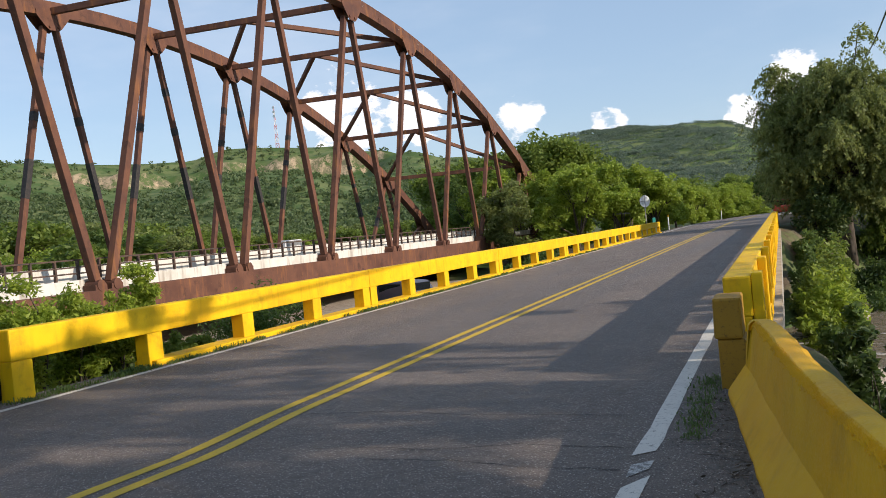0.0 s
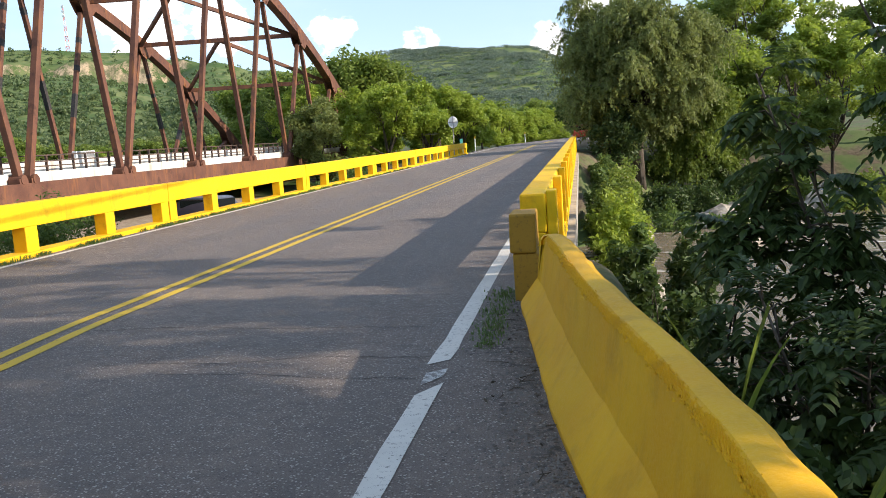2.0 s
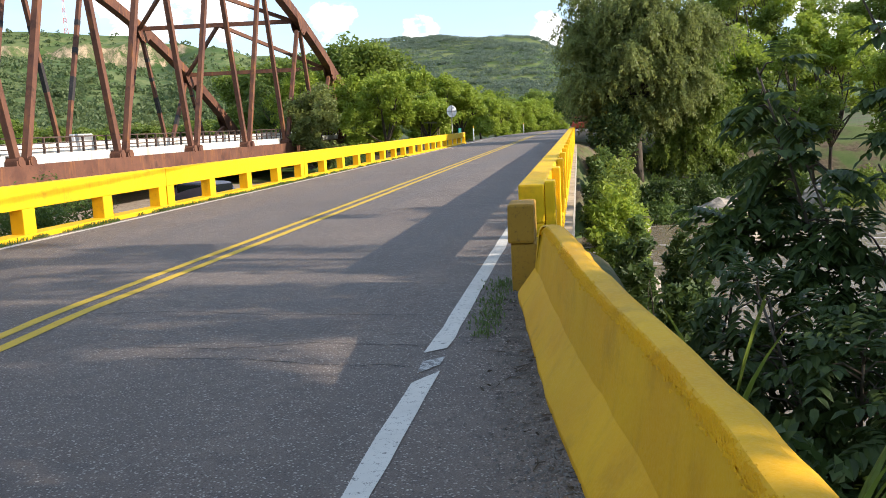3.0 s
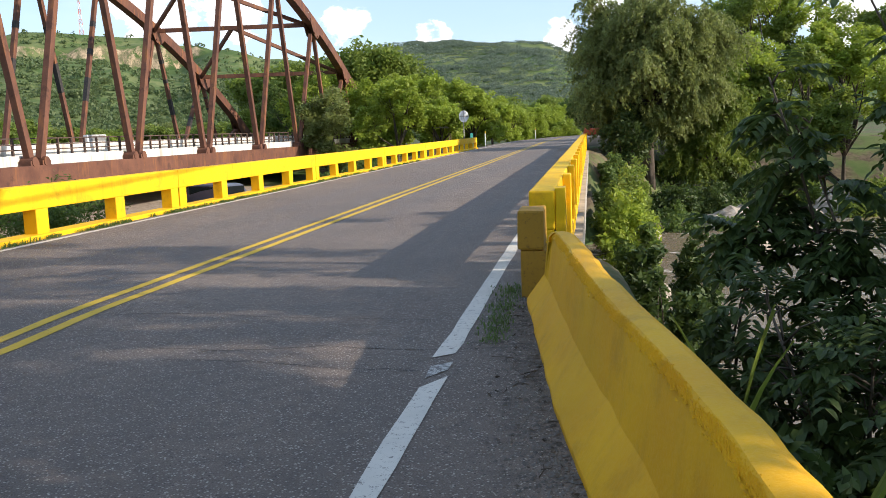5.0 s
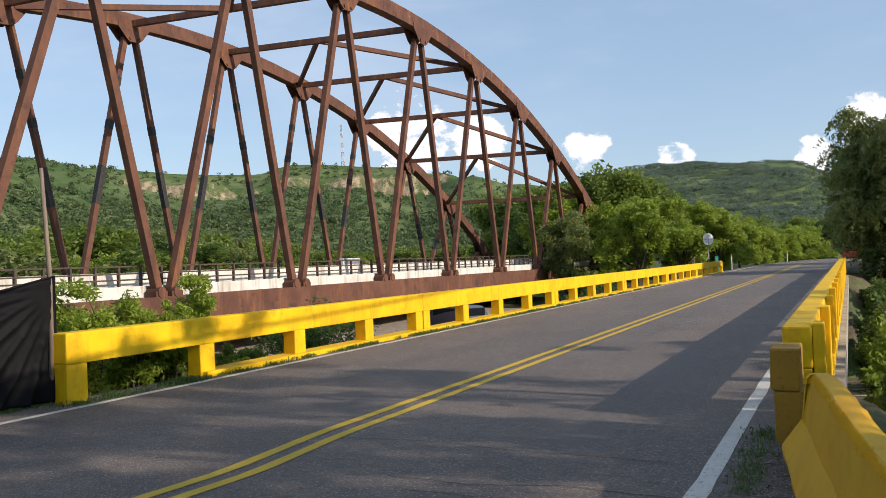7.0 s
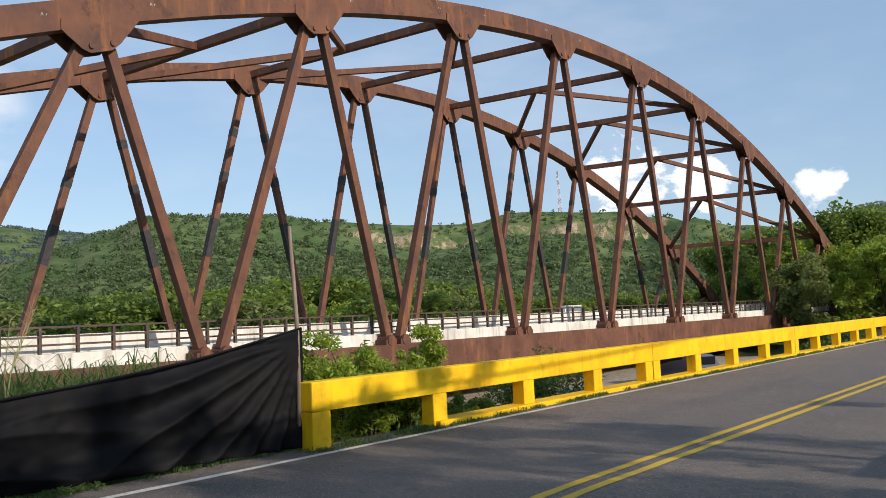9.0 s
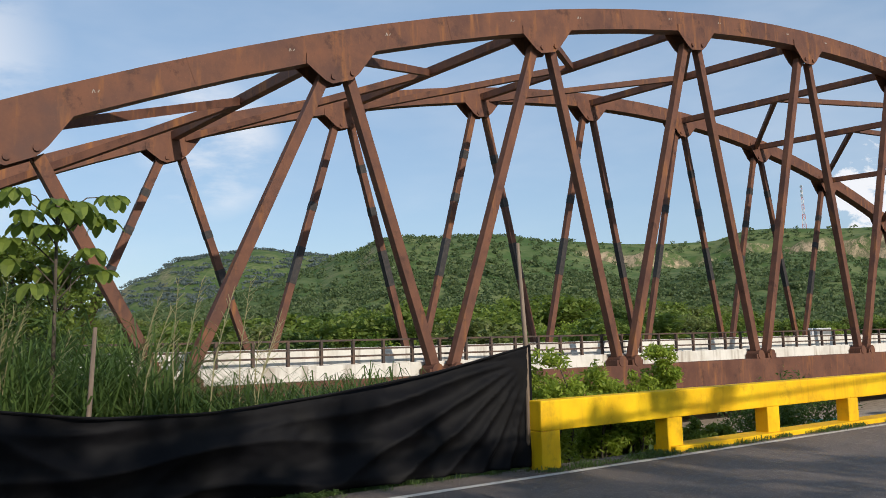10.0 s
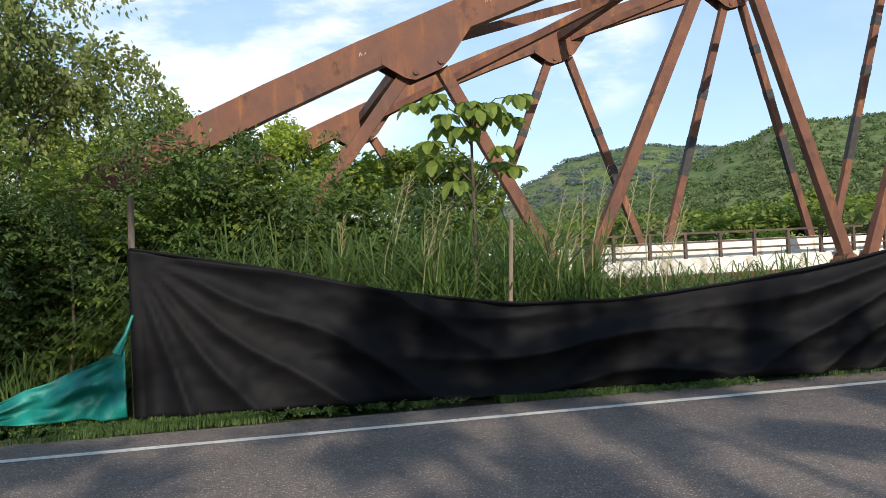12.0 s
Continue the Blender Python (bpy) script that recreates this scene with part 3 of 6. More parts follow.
for k in range(9000):
    y = random.uniform(0.3, 7.3)
    x = sum(barrier_x(y + d) for d in (-0.5, -0.25, 0, 0.25, 0.5)) / 5
    if noise.noise(Vector((0, y * 2.3, 0))) + 0.5 * noise.noise(Vector((3, y * 9, 0))) < random.uniform(-1.1, 0.1):
        continue
    u = random.gauss(0, 0.5)
    c = Vector((x + 0.222 + 0.020 * u, y, 0.648 + 0.014 * min(1, max(-1.6, u)) - 0.02 * smooth(6.9, 7.75, y)))
    r = random.choice((0.003, 0.004, 0.006, 0.008))
    a = random.uniform(0, 6.28)
    e, f = Vector((math.cos(a) * r, math.sin(a) * r * 1.5, 0)), Vector((-math.sin(a) * r, math.cos(a) * r * 1.5, 0))
    t = c + Vector((-r * 0.5, 0, r * 0.6))
    for p, q in ((e, f), (f, -e), (-e, -f), (-f, e)):
        lumps.append((c + p - Vector((0, 0, r)), c + q - Vector((0, 0, r)), t))
tagged(link_mesh("chipped_edge", [tuple(v) for q in lumps for v in q], [(3 * i, 3 * i + 1, 3 * i + 2) for i in range(len(lumps))], YELLOW_THICK, barrier), "rough lumpy edge in thick yellow paint", kind="stuff")

# ---- brown steel arch bridge ----
XN, XF, Y0, PANEL = -23.03, -36.3, 17.63, 8.72
Y_MID, ARCH_TOP = 45.3, 16.25
BOTTOM = [-17.2, -8.5, 0.2, 8.9, 17.64, 26.15, 34.92, 43.45, 52.27, 61.28, 69.98, 78.7, 87.4, 96.1]
TOPS = [-3.6, 5.1, 13.89, 22.48, 31.18, 39.85, 48.7, 57.5, 66.4, 75.2, 84.2, 92.9]


def arch_z(y):
    d = y - Y_MID
    return ARCH_TOP - (0.00525 if d < 0 else 0.0055) * d * d


def rib_y(x, y):
    """Where a station of the near rib lies along the far one, whose panels are a little shorter."""
    return y if x == XN else 5.37 + (y - 5.13) * 0.9698


def arch_slope(y):
    return (arch_z(y + 0.2) - arch_z(y - 0.2)) / 0.4


bridge = thing("arch_bridge", (XN, Y0, 0), "brown weathered steel arch truss bridge with pale concrete deck", "bridge")
BACK = Matrix.Translation((-XN, -Y0, 0))


def bpart(name, bm, material, parent=bridge, label=""):
    bm.transform(BACK)
    return part(name, bm, material, parent, label)


def arch_chord(x):
    bm = bmesh.new()
    ys = [BOTTOM[0] - 1.2 + (BOTTOM[-1] + 1.2 - (BOTTOM[0] - 1.2)) * i / 48 for i in range(49)]
    rings = []
    for y in ys:
        z = arch_z(y)
        n = Vector((-arch_slope(y), 1)).normalized()
        q = Vector((y, z)) - n * 0.79
        ya, yb = rib_y(x, y), rib_y(x, q.x)
        rings.append([bm.verts.new(c) for c in ((x + 0.32, ya, z), (x - 0.32, ya, z), (x - 0.32, yb, q.y), (x + 0.32, yb, q.y))])
    for a, b in zip(rings, rings[1:]):
        for j in range(4):
            bm.faces.new((a[j], a[(j + 1) % 4], b[(j + 1) % 4], b[j]))
    bm.faces.new(rings[0])
    bm.faces.new(rings[-1])
    return bm


for x in (XN, XF):
    chord = bpart("arch_rib", arch_chord(x), RUST)
    bpart("tie_girder", box(x - 0.28, BOTTOM[0] - 2, -0.52, x + 0.28, BOTTOM[-1] + 2, 0.70, 0.02), RUST)
    for i, y in enumerate(TOPS):
        zt = arch_z(y) - 0.84
        for sgn in (-1, 1):
            yb = rib_y(x, BOTTOM[i + 1 if sgn < 0 else i + 2] + (0.35 if x == XF else 0.0))
            top_p = (x, rib_y(x, y) + sgn * 0.42, zt - 0.55)
            bot_p = (x, yb - sgn * 0.38, 0.95)
            if zt < 1.6:
                continue
            h = bpart("hanger", beam(bot_p, top_p, 0.32, 0.29, (1, 0, 0), 0.02), RUST)
    # gussets
    for y in TOPS:
        zt = arch_z(y) - 0.84
        slope = arch_slope(y)
        for sx in (-0.345, 0.345):
            bm = bmesh.new()
            prof = [(-1.2, 0.30), (-1.2, 0.0), (-0.60, -0.60), (-0.34, -0.76), (0.34, -0.76), (0.60, -0.60), (1.2, 0.0), (1.2, 0.30)]
            a = [bm.verts.new((x + sx - 0.015, rib_y(x, y) + u, zt + w + slope * u)) for u, w in prof]
            b = [bm.verts.new((x + sx + 0.015, rib_y(x, y) + u, zt + w + slope * u)) for u, w in prof]
            bm.faces.new(a)
            bm.faces.new(b)
            for j in range(len(prof)):
                bm.faces.new((a[j], a[(j + 1) % len(prof)], b[(j + 1) % len(prof)], b[j]))
            bpart("gusset_plate", bm, RUST)
    for y in [rib_y(x, q + (0.35 if x == XF else 0.0)) for q in BOTTOM[1:-1]]:
        for sgn in (-1, 1):
            bm = tube([(x - 0.30, y + sgn * 0.42, 0.86), (x + 0.30, y + sgn * 0.42, 0.86)], 0.21, 14)
            box(x - 0.27, y + sgn * 0.42 - 0.3, 0.66, x + 0.27, y + sgn * 0.42 + 0.3, 0.9, 0.0, bm)
            bpart("pin_joint", bm, RUST)

# wind bracing between the ribs
mids = [(Vector((XN, y, arch_z(y) - 0.55)) + Vector((XF, rib_y(XF, y), arch_z(y) - 0.55))) / 2 for y in TOPS]
for i, y in enumerate(TOPS):
    z = arch_z(y) - 0.55
    if z < 5.5:
        continue
    bpart("strut", beam((XN - 0.3, y, z), (XF + 0.3, rib_y(XF, y), z), 0.30, 0.34), RUST)
    step = 1 if y > Y_MID - 2 else -1
    j = i + step
    if 0 <= j < len(TOPS) and arch_z(TOPS[j]) > 5.5:
        zj = arch_z(TOPS[j]) - 0.6
        for x, inner in ((XN, -0.3), (XF, 0.3)):
            bpart("brace", beam(mids[i], (x + inner, rib_y(x, TOPS[j]) - step * 0.5, zj), 0.24, 0.28), RUST)

# deck, pale edge beam, inner barrier and railing
DK0, DK1 = BOTTOM[0] - 60, BOTTOM[-1] + 5
bpart("deck", box(XF + 0.6, DK0, 0.45, XN - 0.45, DK1, 0.95), CONCRETE, label="grey concrete deck")
bpart("edge_beam", box(XN - 0.75, DK0, 0.5, XN - 0.32, DK1, 1.12, 0.02), WHITE, label="pale concrete edge beam")
bpart("inner_barrier", box(XN - 2.3, DK0, 0.9, XN - 2.05, DK1, 1.62, 0.03), WHITE, label="pale concrete traffic barrier")
bpart("inner_barrier", box(XF + 2.0, DK0, 0.9, XF + 2.25, DK1, 1.62, 0.03), WHITE, label="pale concrete traffic barrier")

# railing of the arch bridge
for k in range(-30, 100):
    y = 14.66 + 1.09 * k
    if y > DK1 - 2:
        break
    bpart("railing_post", box(XN - 0.60, y - 0.04, 1.1, XN - 0.50, y + 0.04, 1.86), RAILING)
for z in (1.36, 1.58, 1.84):
    bpart("railing_bar", box(XN - 0.585, DK0, z - 0.028, XN - 0.515, DK1, z + 0.028), RAILING)
# pale chalk marks beside the joints of the near rib
for y in TOPS:
    for off in (-1.75, 1.6):
        q = y + off
        z = arch_z(q) - 0.34
        if z < 4:
            continue
        for k in range(3):
            beam((XN + 0.325, q + 0.07 * k, z - 0.05 + 0.02 * k), (XN + 0.325, q + 0.07 * k + (-0.04 if k % 2 else 0.03), z + 0.05), 0.006, 0.022, (0, 1, 0), 0, mark := bmesh.new())
            bpart("chalk_mark", mark, CONCRETE, label="small pale paint mark")
    q = y + PANEL * 0.46
    n = Vector((0, -arch_slope(q), 1)).normalized()
    c = Vector((XN, q, arch_z(q)))
    bpart("splice", beam(c - n * 0.79, c - n * 0.002, 0.655, 0.035, (0, 1, 0)), RUST, label="welded splice across the rib")
# dark primer bands on the inner hangers, bolts on the near gussets
for i, y in enumerate(TOPS):
    zt = arch_z(y) - 0.84
    if zt < 4:
        continue
    for sgn in (-1, 1):
        yb = rib_y(XF, BOTTOM[i + 1 if sgn < 0 else i + 2] + 0.35)
        a, b = Vector((XF, yb - sgn * 0.38, 0.95)), Vector((XF, rib_y(XF, y) + sgn * 0.42, zt - 0.55))
        for f0, f1 in ((0.32, 0.47), (0.62, 0.655), (0.80, 0.835)):
            if (i + (sgn > 0)) % 3 == 0 and f0 > 0.7:
                continue
            bpart("primer_band", beam(a.lerp(b, f0), a.lerp(b, f1), 0.335, 0.305, (1, 0, 0)), BAND, label="dark primer band on a hanger")
    slope = arch_slope(y)
    for u in (-0.33, 0.33):
        for x in (XN, XF):
            c = Vector((x + 0.36, rib_y(x, y) + u, zt - 0.56 + slope * u))
            bpart("bolt", tube([c, c + Vector((0.06, 0, 0))], 0.085, 8), RUST)


# ---- foliage ----
def limb(base, tip, r0, r1, bend=0.3, steps=5):
    base, tip = Vector(base), Vector(tip)
    side = Vector((random.uniform(-1, 1), random.uniform(-1, 1), random.uniform(-0.2, 0.6))) * bend * (tip - base).length * 0.3
    pts = [base.lerp(tip, t / steps) + side * math.sin(math.pi * t / steps) for t in range(steps + 1)]
    return pts, [r0 + (r1 - r0) * t / steps for t in range(steps + 1)]


def make_tree(name, at, height, crown, material, label, clumps=120, per=70, leaf=0.16, trunk=0.16, low=0.35, spread=0.5, group="", droop=0.0, lobes=5, category="tree", aspect=0.5, hang=0.0, lobe=(0.42, 0.62), out=(0.35, 0.62)):
    """crown: half-widths (x, y, z). Lobed crown of leaf clumps on limbs."""
    top = thing(name, at, label, category, group)
    mid = Vector((0, 0, height - crown[2]))
    bm = bmesh.new()
    fork = Vector((random.uniform(-0.2, 0.2), random.uniform(-0.2, 0.2), height * low))
    tube(*limb((0, 0, -0.5), fork, trunk, trunk * 0.75, 0.15), 8, bm)
    cs = []
    for k in range(lobes):
        a = 2 * math.pi * (k + random.random() * 0.6) / lobes
        rr = random.uniform(*out)
        c = mid + Vector((math.cos(a) * crown[0] * rr, math.sin(a) * crown[1] * rr, crown[2] * random.uniform(-0.5, 0.55)))
        if k == 0:
            c = mid + Vector((0, 0, crown[2] * 0.42))
        f = random.uniform(*lobe)
        cs.append(lump_centres(clumps // lobes, tuple(c), (crown[0] * f, crown[1] * f, crown[2] * f), 0.45))
        tube(*limb(fork, c, trunk * 0.6, trunk * 0.16, 0.5), 6, bm)
        for _ in range(4):
            tip = cs[-1][random.randrange(len(cs[-1]))]
            tube(*limb(c.lerp(fork, 0.3), tip, trunk * 0.25, trunk * 0.05, 0.4, 3), 4, bm)
    part("trunk", bm, BARK, top, "", True)
    c = np.concatenate(cs)
    q = leaves(c, leaf, (spread, spread, spread * (0.7 + hang)), per, 0.35, aspect, droop)
    soup("crown", q, material, top)
    return top


def make_bush(name, at, size, material, label, clumps=40, per=60, leaf=0.10, group="", category="bush", aspect=0.5, stems=7, puff=0.26):
    top = thing(name, at, label, category, group)
    bm = bmesh.new()
    c = lump_centres(clumps, (0, 0, size[2] * 0.45), (size[0], size[1], size[2] * 0.55), 0.35, -0.9)
    for k in range(stems):
        tip = c[random.randrange(len(c))]
        tube(*limb((random.uniform(-0.3, 0.3) * size[0], random.uniform(-0.3, 0.3) * size[1], -0.3), tip, 0.02 + 0.006 * size[2], 0.006, 0.4), 5, bm)
    part("stem", bm, BARK, top)
    s = puff * min(size[0], size[1], size[2] * 0.6)
    soup("foliage", leaves(c, leaf, (s, s, s), per, 0.2, aspect), material, top)
    return top


def frond_quads(base, direction, length, pairs, leaflet, droop=0.35, up=(0, 0, 1), width=0.52):
    """A pinnate leaf: leaflets in pairs along an arching stalk, each of two folded quads."""
    base, d = Vector(base), Vector(direction).normalized()
    side = d.cross(Vector(up))
    side = side.normalized() if side.length > 0.05 else Vector((1, 0, 0))
    out = []
    for i in range(pairs + 1):
        t = (i + 1.0) / (pairs + 1)
        p = base + d * length * t - Vector((0, 0, 1)) * droop * length * t * t
        tang = (d * 1.0 - Vector((0, 0, 2)) * droop * t).normalized()
        sides = (-1, 1) if i < pairs else (0,)
        for s in sides:
            ax = (tang * 0.55 + side * s * 0.9 - Vector((0, 0, 0.25))).normalized() if s else tang
            n = ax.cross(tang if s else side).normalized()
            w = n.cross(ax).normalized() if s else side
            w = ax.cross(Vector((0, 0, 1))).normalized() if ax.cross(Vector((0, 0, 1))).length > 0.05 else side
            L = leaflet * random.uniform(0.75, 1.2) * (1 - 0.35 * abs(t - 0.55))
            W = L * width
            fold = Vector((0, 0, 0.18 * W))
            a, m1, tip = p, p + ax * L * 0.45, p + ax * L - Vector((0, 0, 0.15 * L))
            m2 = p + ax * L * 0.66 - Vector((0, 0, 0.05 * L))
            for k in (-0.5, 0.5):
                out.append((a, p + ax * L * 0.22 + w * W * k * 0.85 + fold, p + ax * L * 0.58 + w * W * k + fold, m2))
                out.append((m2, p + ax * L * 0.58 + w * W * k + fold, p + ax * L * 0.82 + w * W * k * 0.55 + fold * 0.5 - Vector((0, 0, 0.09 * L)), tip))
    return out


def spray_tree(name, at, height, crown, material, label, boughs, twigs, per, leaf, twig_len, trunk=0.3, low=0.25, aspect=0.4, spread=0.16):
    """Long limbs that end in hanging sprays: leaves crowd along drooping twigs, so the crown is layered and ragged."""
    top = thing(name, at, label, "tree")
    mid = Vector((0, 0, height - crown[2]))
    fork = Vector((0, 0, height * low))
    bm = bmesh.new()
    tube(*limb((0, 0, -0.5), fork, trunk, trunk * 0.8, 0.15), 9, bm)
    tw = []
    for k in range(boughs):
        d = Vector((random.gauss(0, 1), random.gauss(0, 1), random.gauss(0.15, 0.8))).normalized()
        r = random.uniform(0.45, 1.0) * (0.85 + 0.4 * noise.noise(d * 1.8 + Vector(at)))
        tip = mid + Vector((d.x * crown[0] * r, d.y * crown[1] * r, d.z * crown[2] * r))
        knee = fork.lerp(tip, 0.5) + Vector((0, 0, 0.12 * (tip - fork).length))
        pts = [fork.lerp(knee, t) * (1 - t) + knee.lerp(tip, t) * t for t in (0, 0.2, 0.4, 0.6, 0.8, 1.0)]
        tube(pts, [trunk * f for f in (0.34, 0.27, 0.2, 0.14, 0.09, 0.04)], 5, bm)
        for _ in range(twigs):
            t = random.uniform(0.62, 1.0) * 5
            i = min(4, int(t))
            p = pts[i].lerp(pts[i + 1], t - i)
            out = Vector((random.gauss(d.x, 0.8), random.gauss(d.y, 0.8), random.gauss(0.1, 0.35))).normalized()
            tw.append((p, out, twig_len * random.uniform(0.5, 1.3)))
    part("trunk", bm, BARK, top, "", True)
    base, out = np.array([tuple(q[0]) for q in tw]), np.array([tuple(q[1]) for q in tw])
    L = np.array([[q[2]] for q in tw])
    base, out, L = np.repeat(base, per, 0), np.repeat(out, per, 0), np.repeat(L, per, 0)
    n = len(base)
    t = rng.random((n, 1)) ** 0.8
    p = base + out * L * t + np.array([[0, 0, -0.75]]) * L * t * t + rng.normal(size=(n, 3)) * spread * (1.1 - 0.5 * t)
    a = out * (1 - t) + np.array([[0, 0, -0.9]]) * t + rng.normal(size=(n, 3)) * 0.55
    a /= np.linalg.norm(a, axis=1, keepdims=True)
    b = np.cross(a, rng.normal(size=(n, 3)))
    b /= np.maximum(np.linalg.norm(b, axis=1, keepdims=True), 1e-6)
    sz = leaf * rng.uniform(0.6, 1.3, (n, 1))
    a, b = a * sz, b * sz * aspect
    soup("crown", np.stack([p - a * 0.5, p + b * 0.5 - a * 0.08, p + a * 0.5, p - b * 0.5 - a * 0.08], axis=1), material, top)
    return top


# --- the wooded left bank beyond the arch bridge ---
WOOD_TOP = [(14, 2.5), (20, 3.0), (24, 1.6), (29, 1.6), (36, 2.6), (40, 3.6), (43, 4.2), (50, 4.5), (57, 3.7), (67, 3.1), (76, 3.0), (90, 4.2), (110, 5)]
kinds = []
for k, (m, clump, per, lf) in enumerate([(LEAF, 100, 34, 0.5), (LEAF, 90, 34, 0.5), (LEAF_DARK, 100, 34, 0.5), (LEAF_OLIVE, 90, 32, 0.46), (LEAF, 110, 36, 0.46), (LEAF_BRIGHT, 90, 36, 0.42)]):
    words = ["round green", "mid-green rounded", "dark green", "olive green", "tall green", "leafy light green"][k]
    kinds.append(make_tree("forest_tree", (-3000, -600 + 30 * k, -200), 7.0, (3.6, 3.6, 3.3), m, words + " tree in the wood beyond the arch bridge", clump, per, lf, 0.2, 0.3, 0.75, "trees of the wood", lobes=8, lobe=(0.3, 0.52), out=(0.3, 0.75)))
count = 0
spots = []
for dist, step, reach in ((62, 3.1, (30, 104)), (78, 2.7, (22, 96)), (100, 2.2, (16, 92)), (135, 1.9, (15, 88)), (185, 1.7, (15, 84)), (260, 1.5, (16, 82))):
    az = reach[0]
    while az < reach[1]:
        spots.append((dist * random.uniform(0.92, 1.08), az + random.uniform(-0.5, 0.5)))
        az += step * random.uniform(0.75, 1.25)
first = set()
for dist, az in spots:
    x, y = -dist * math.sin(radians(az)), dist * math.cos(radians(az))
    if x > XF - 7 and y < 110:
        continue
    g = ground_height(x, y)
    el = table(WOOD_TOP, az) * random.uniform(0.55, 1.0) * (0.72 if dist < 70 else 1.0)
    h = min(15, max(3.2, 1.5 + dist * math.tan(radians(el)) - g))
    k = random.randrange(len(kinds))
    s = h / 7.0
    m = Matrix.LocRotScale((x, y, g - 0.1), Euler((0, 0, random.uniform(0, 6.28))), (s * random.uniform(0.9, 1.35), s * random.uniform(0.9, 1.35), s))
    if k in first:
        copy_thing(kinds[k], m)
    else:
        first.add(k)
        kinds[k].matrix_basis = m
# trees on the slopes of the hills, too many to count
hill_c = []
while len(hill_c) < 21000:
    az, r = random.uniform(-16, 90), random.choice((random.uniform(300, 860), random.uniform(300, 640)))
    x, y = -r * math.sin(radians(az)), r * math.cos(radians(az))
    dense = noise.noise(Vector((x * 0.012, y * 0.012, 5))) + 0.45 * (1 - smooth(450, 820, r)) + 0.4 * smooth(45, 52, az)
    if dense < random.uniform(-0.55, 0.42):
        continue
    if 780 < r < 815 and 22 < az < 47 and random.random() < 0.6:
        continue
    hill_c.append((x, y, ground_height(x, y) + 1.2))
hc = np.array(hill_c)
tagged(soup("hillside_woods", leaves(hc, 1.9, (2.7, 2.7, 1.8), 15, 0.2, 0.8), HILL_LEAF), "dark green scrub woods on the far hillsides", "woods", kind="stuff")
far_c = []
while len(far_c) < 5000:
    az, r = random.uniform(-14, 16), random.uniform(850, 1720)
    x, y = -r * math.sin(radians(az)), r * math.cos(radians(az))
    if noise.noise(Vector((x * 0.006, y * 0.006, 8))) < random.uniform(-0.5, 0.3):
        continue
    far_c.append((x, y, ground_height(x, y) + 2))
tagged(soup("mountain_woods", leaves(np.array(far_c), 2.0, (9, 9, 1.8), 46, 0.3, 0.8), HAZED_LEAF), "hazy grey-green woods on the far mountain", "woods", kind="stuff")

peak_c = []
while len(peak_c) < 2600:
    az, r = random.uniform(54, 84), random.uniform(900, 2300)
    x, y = -r * math.sin(radians(az)), r * math.cos(radians(az))
    if noise.noise(Vector((x * 0.005, y * 0.005, 4))) < random.uniform(-0.6, 0.3):
        continue
    peak_c.append((x, y, ground_height(x, y) + 2))
tagged(soup("ridge_woods", leaves(np.array(peak_c), 5, (14, 14, 3.0), 26, 0.2, 0.8), HAZED_PEAK_LEAF), "hazy pale grey-green woods on the distant peak", "woods", kind="stuff")

# --- trees at the far end of the road bridge ---
def on_ground(x, y, sink=0.1):
    return (x, y, ground_height(x, y) - sink)


make_tree("broad_tree", on_ground(-25, 96), 11.2, (12, 7, 4.8), LEAF, "broad dark green tree behind the end of the bridge", 440, 80, 0.5, 0.4, 0.3, 1.35, lobes=10, lobe=(0.45, 0.6), out=(0.25, 0.5))
make_tree("broad_tree", on_ground(-39, 112), 11.4, (8, 7, 5), LEAF, "broad dark green tree behind the arch bridge", 320, 75, 0.5, 0.35, 0.3, 1.3, lobes=8, lobe=(0.45, 0.6), out=(0.25, 0.5))
make_tree("broad_tree", on_ground(-31, 104), 11.2, (6.5, 6, 5), LEAF_DARK, "dark green tree beside the arch bridge's end", 240, 70, 0.5, 0.35, 0.3, 1.3, lobes=7)
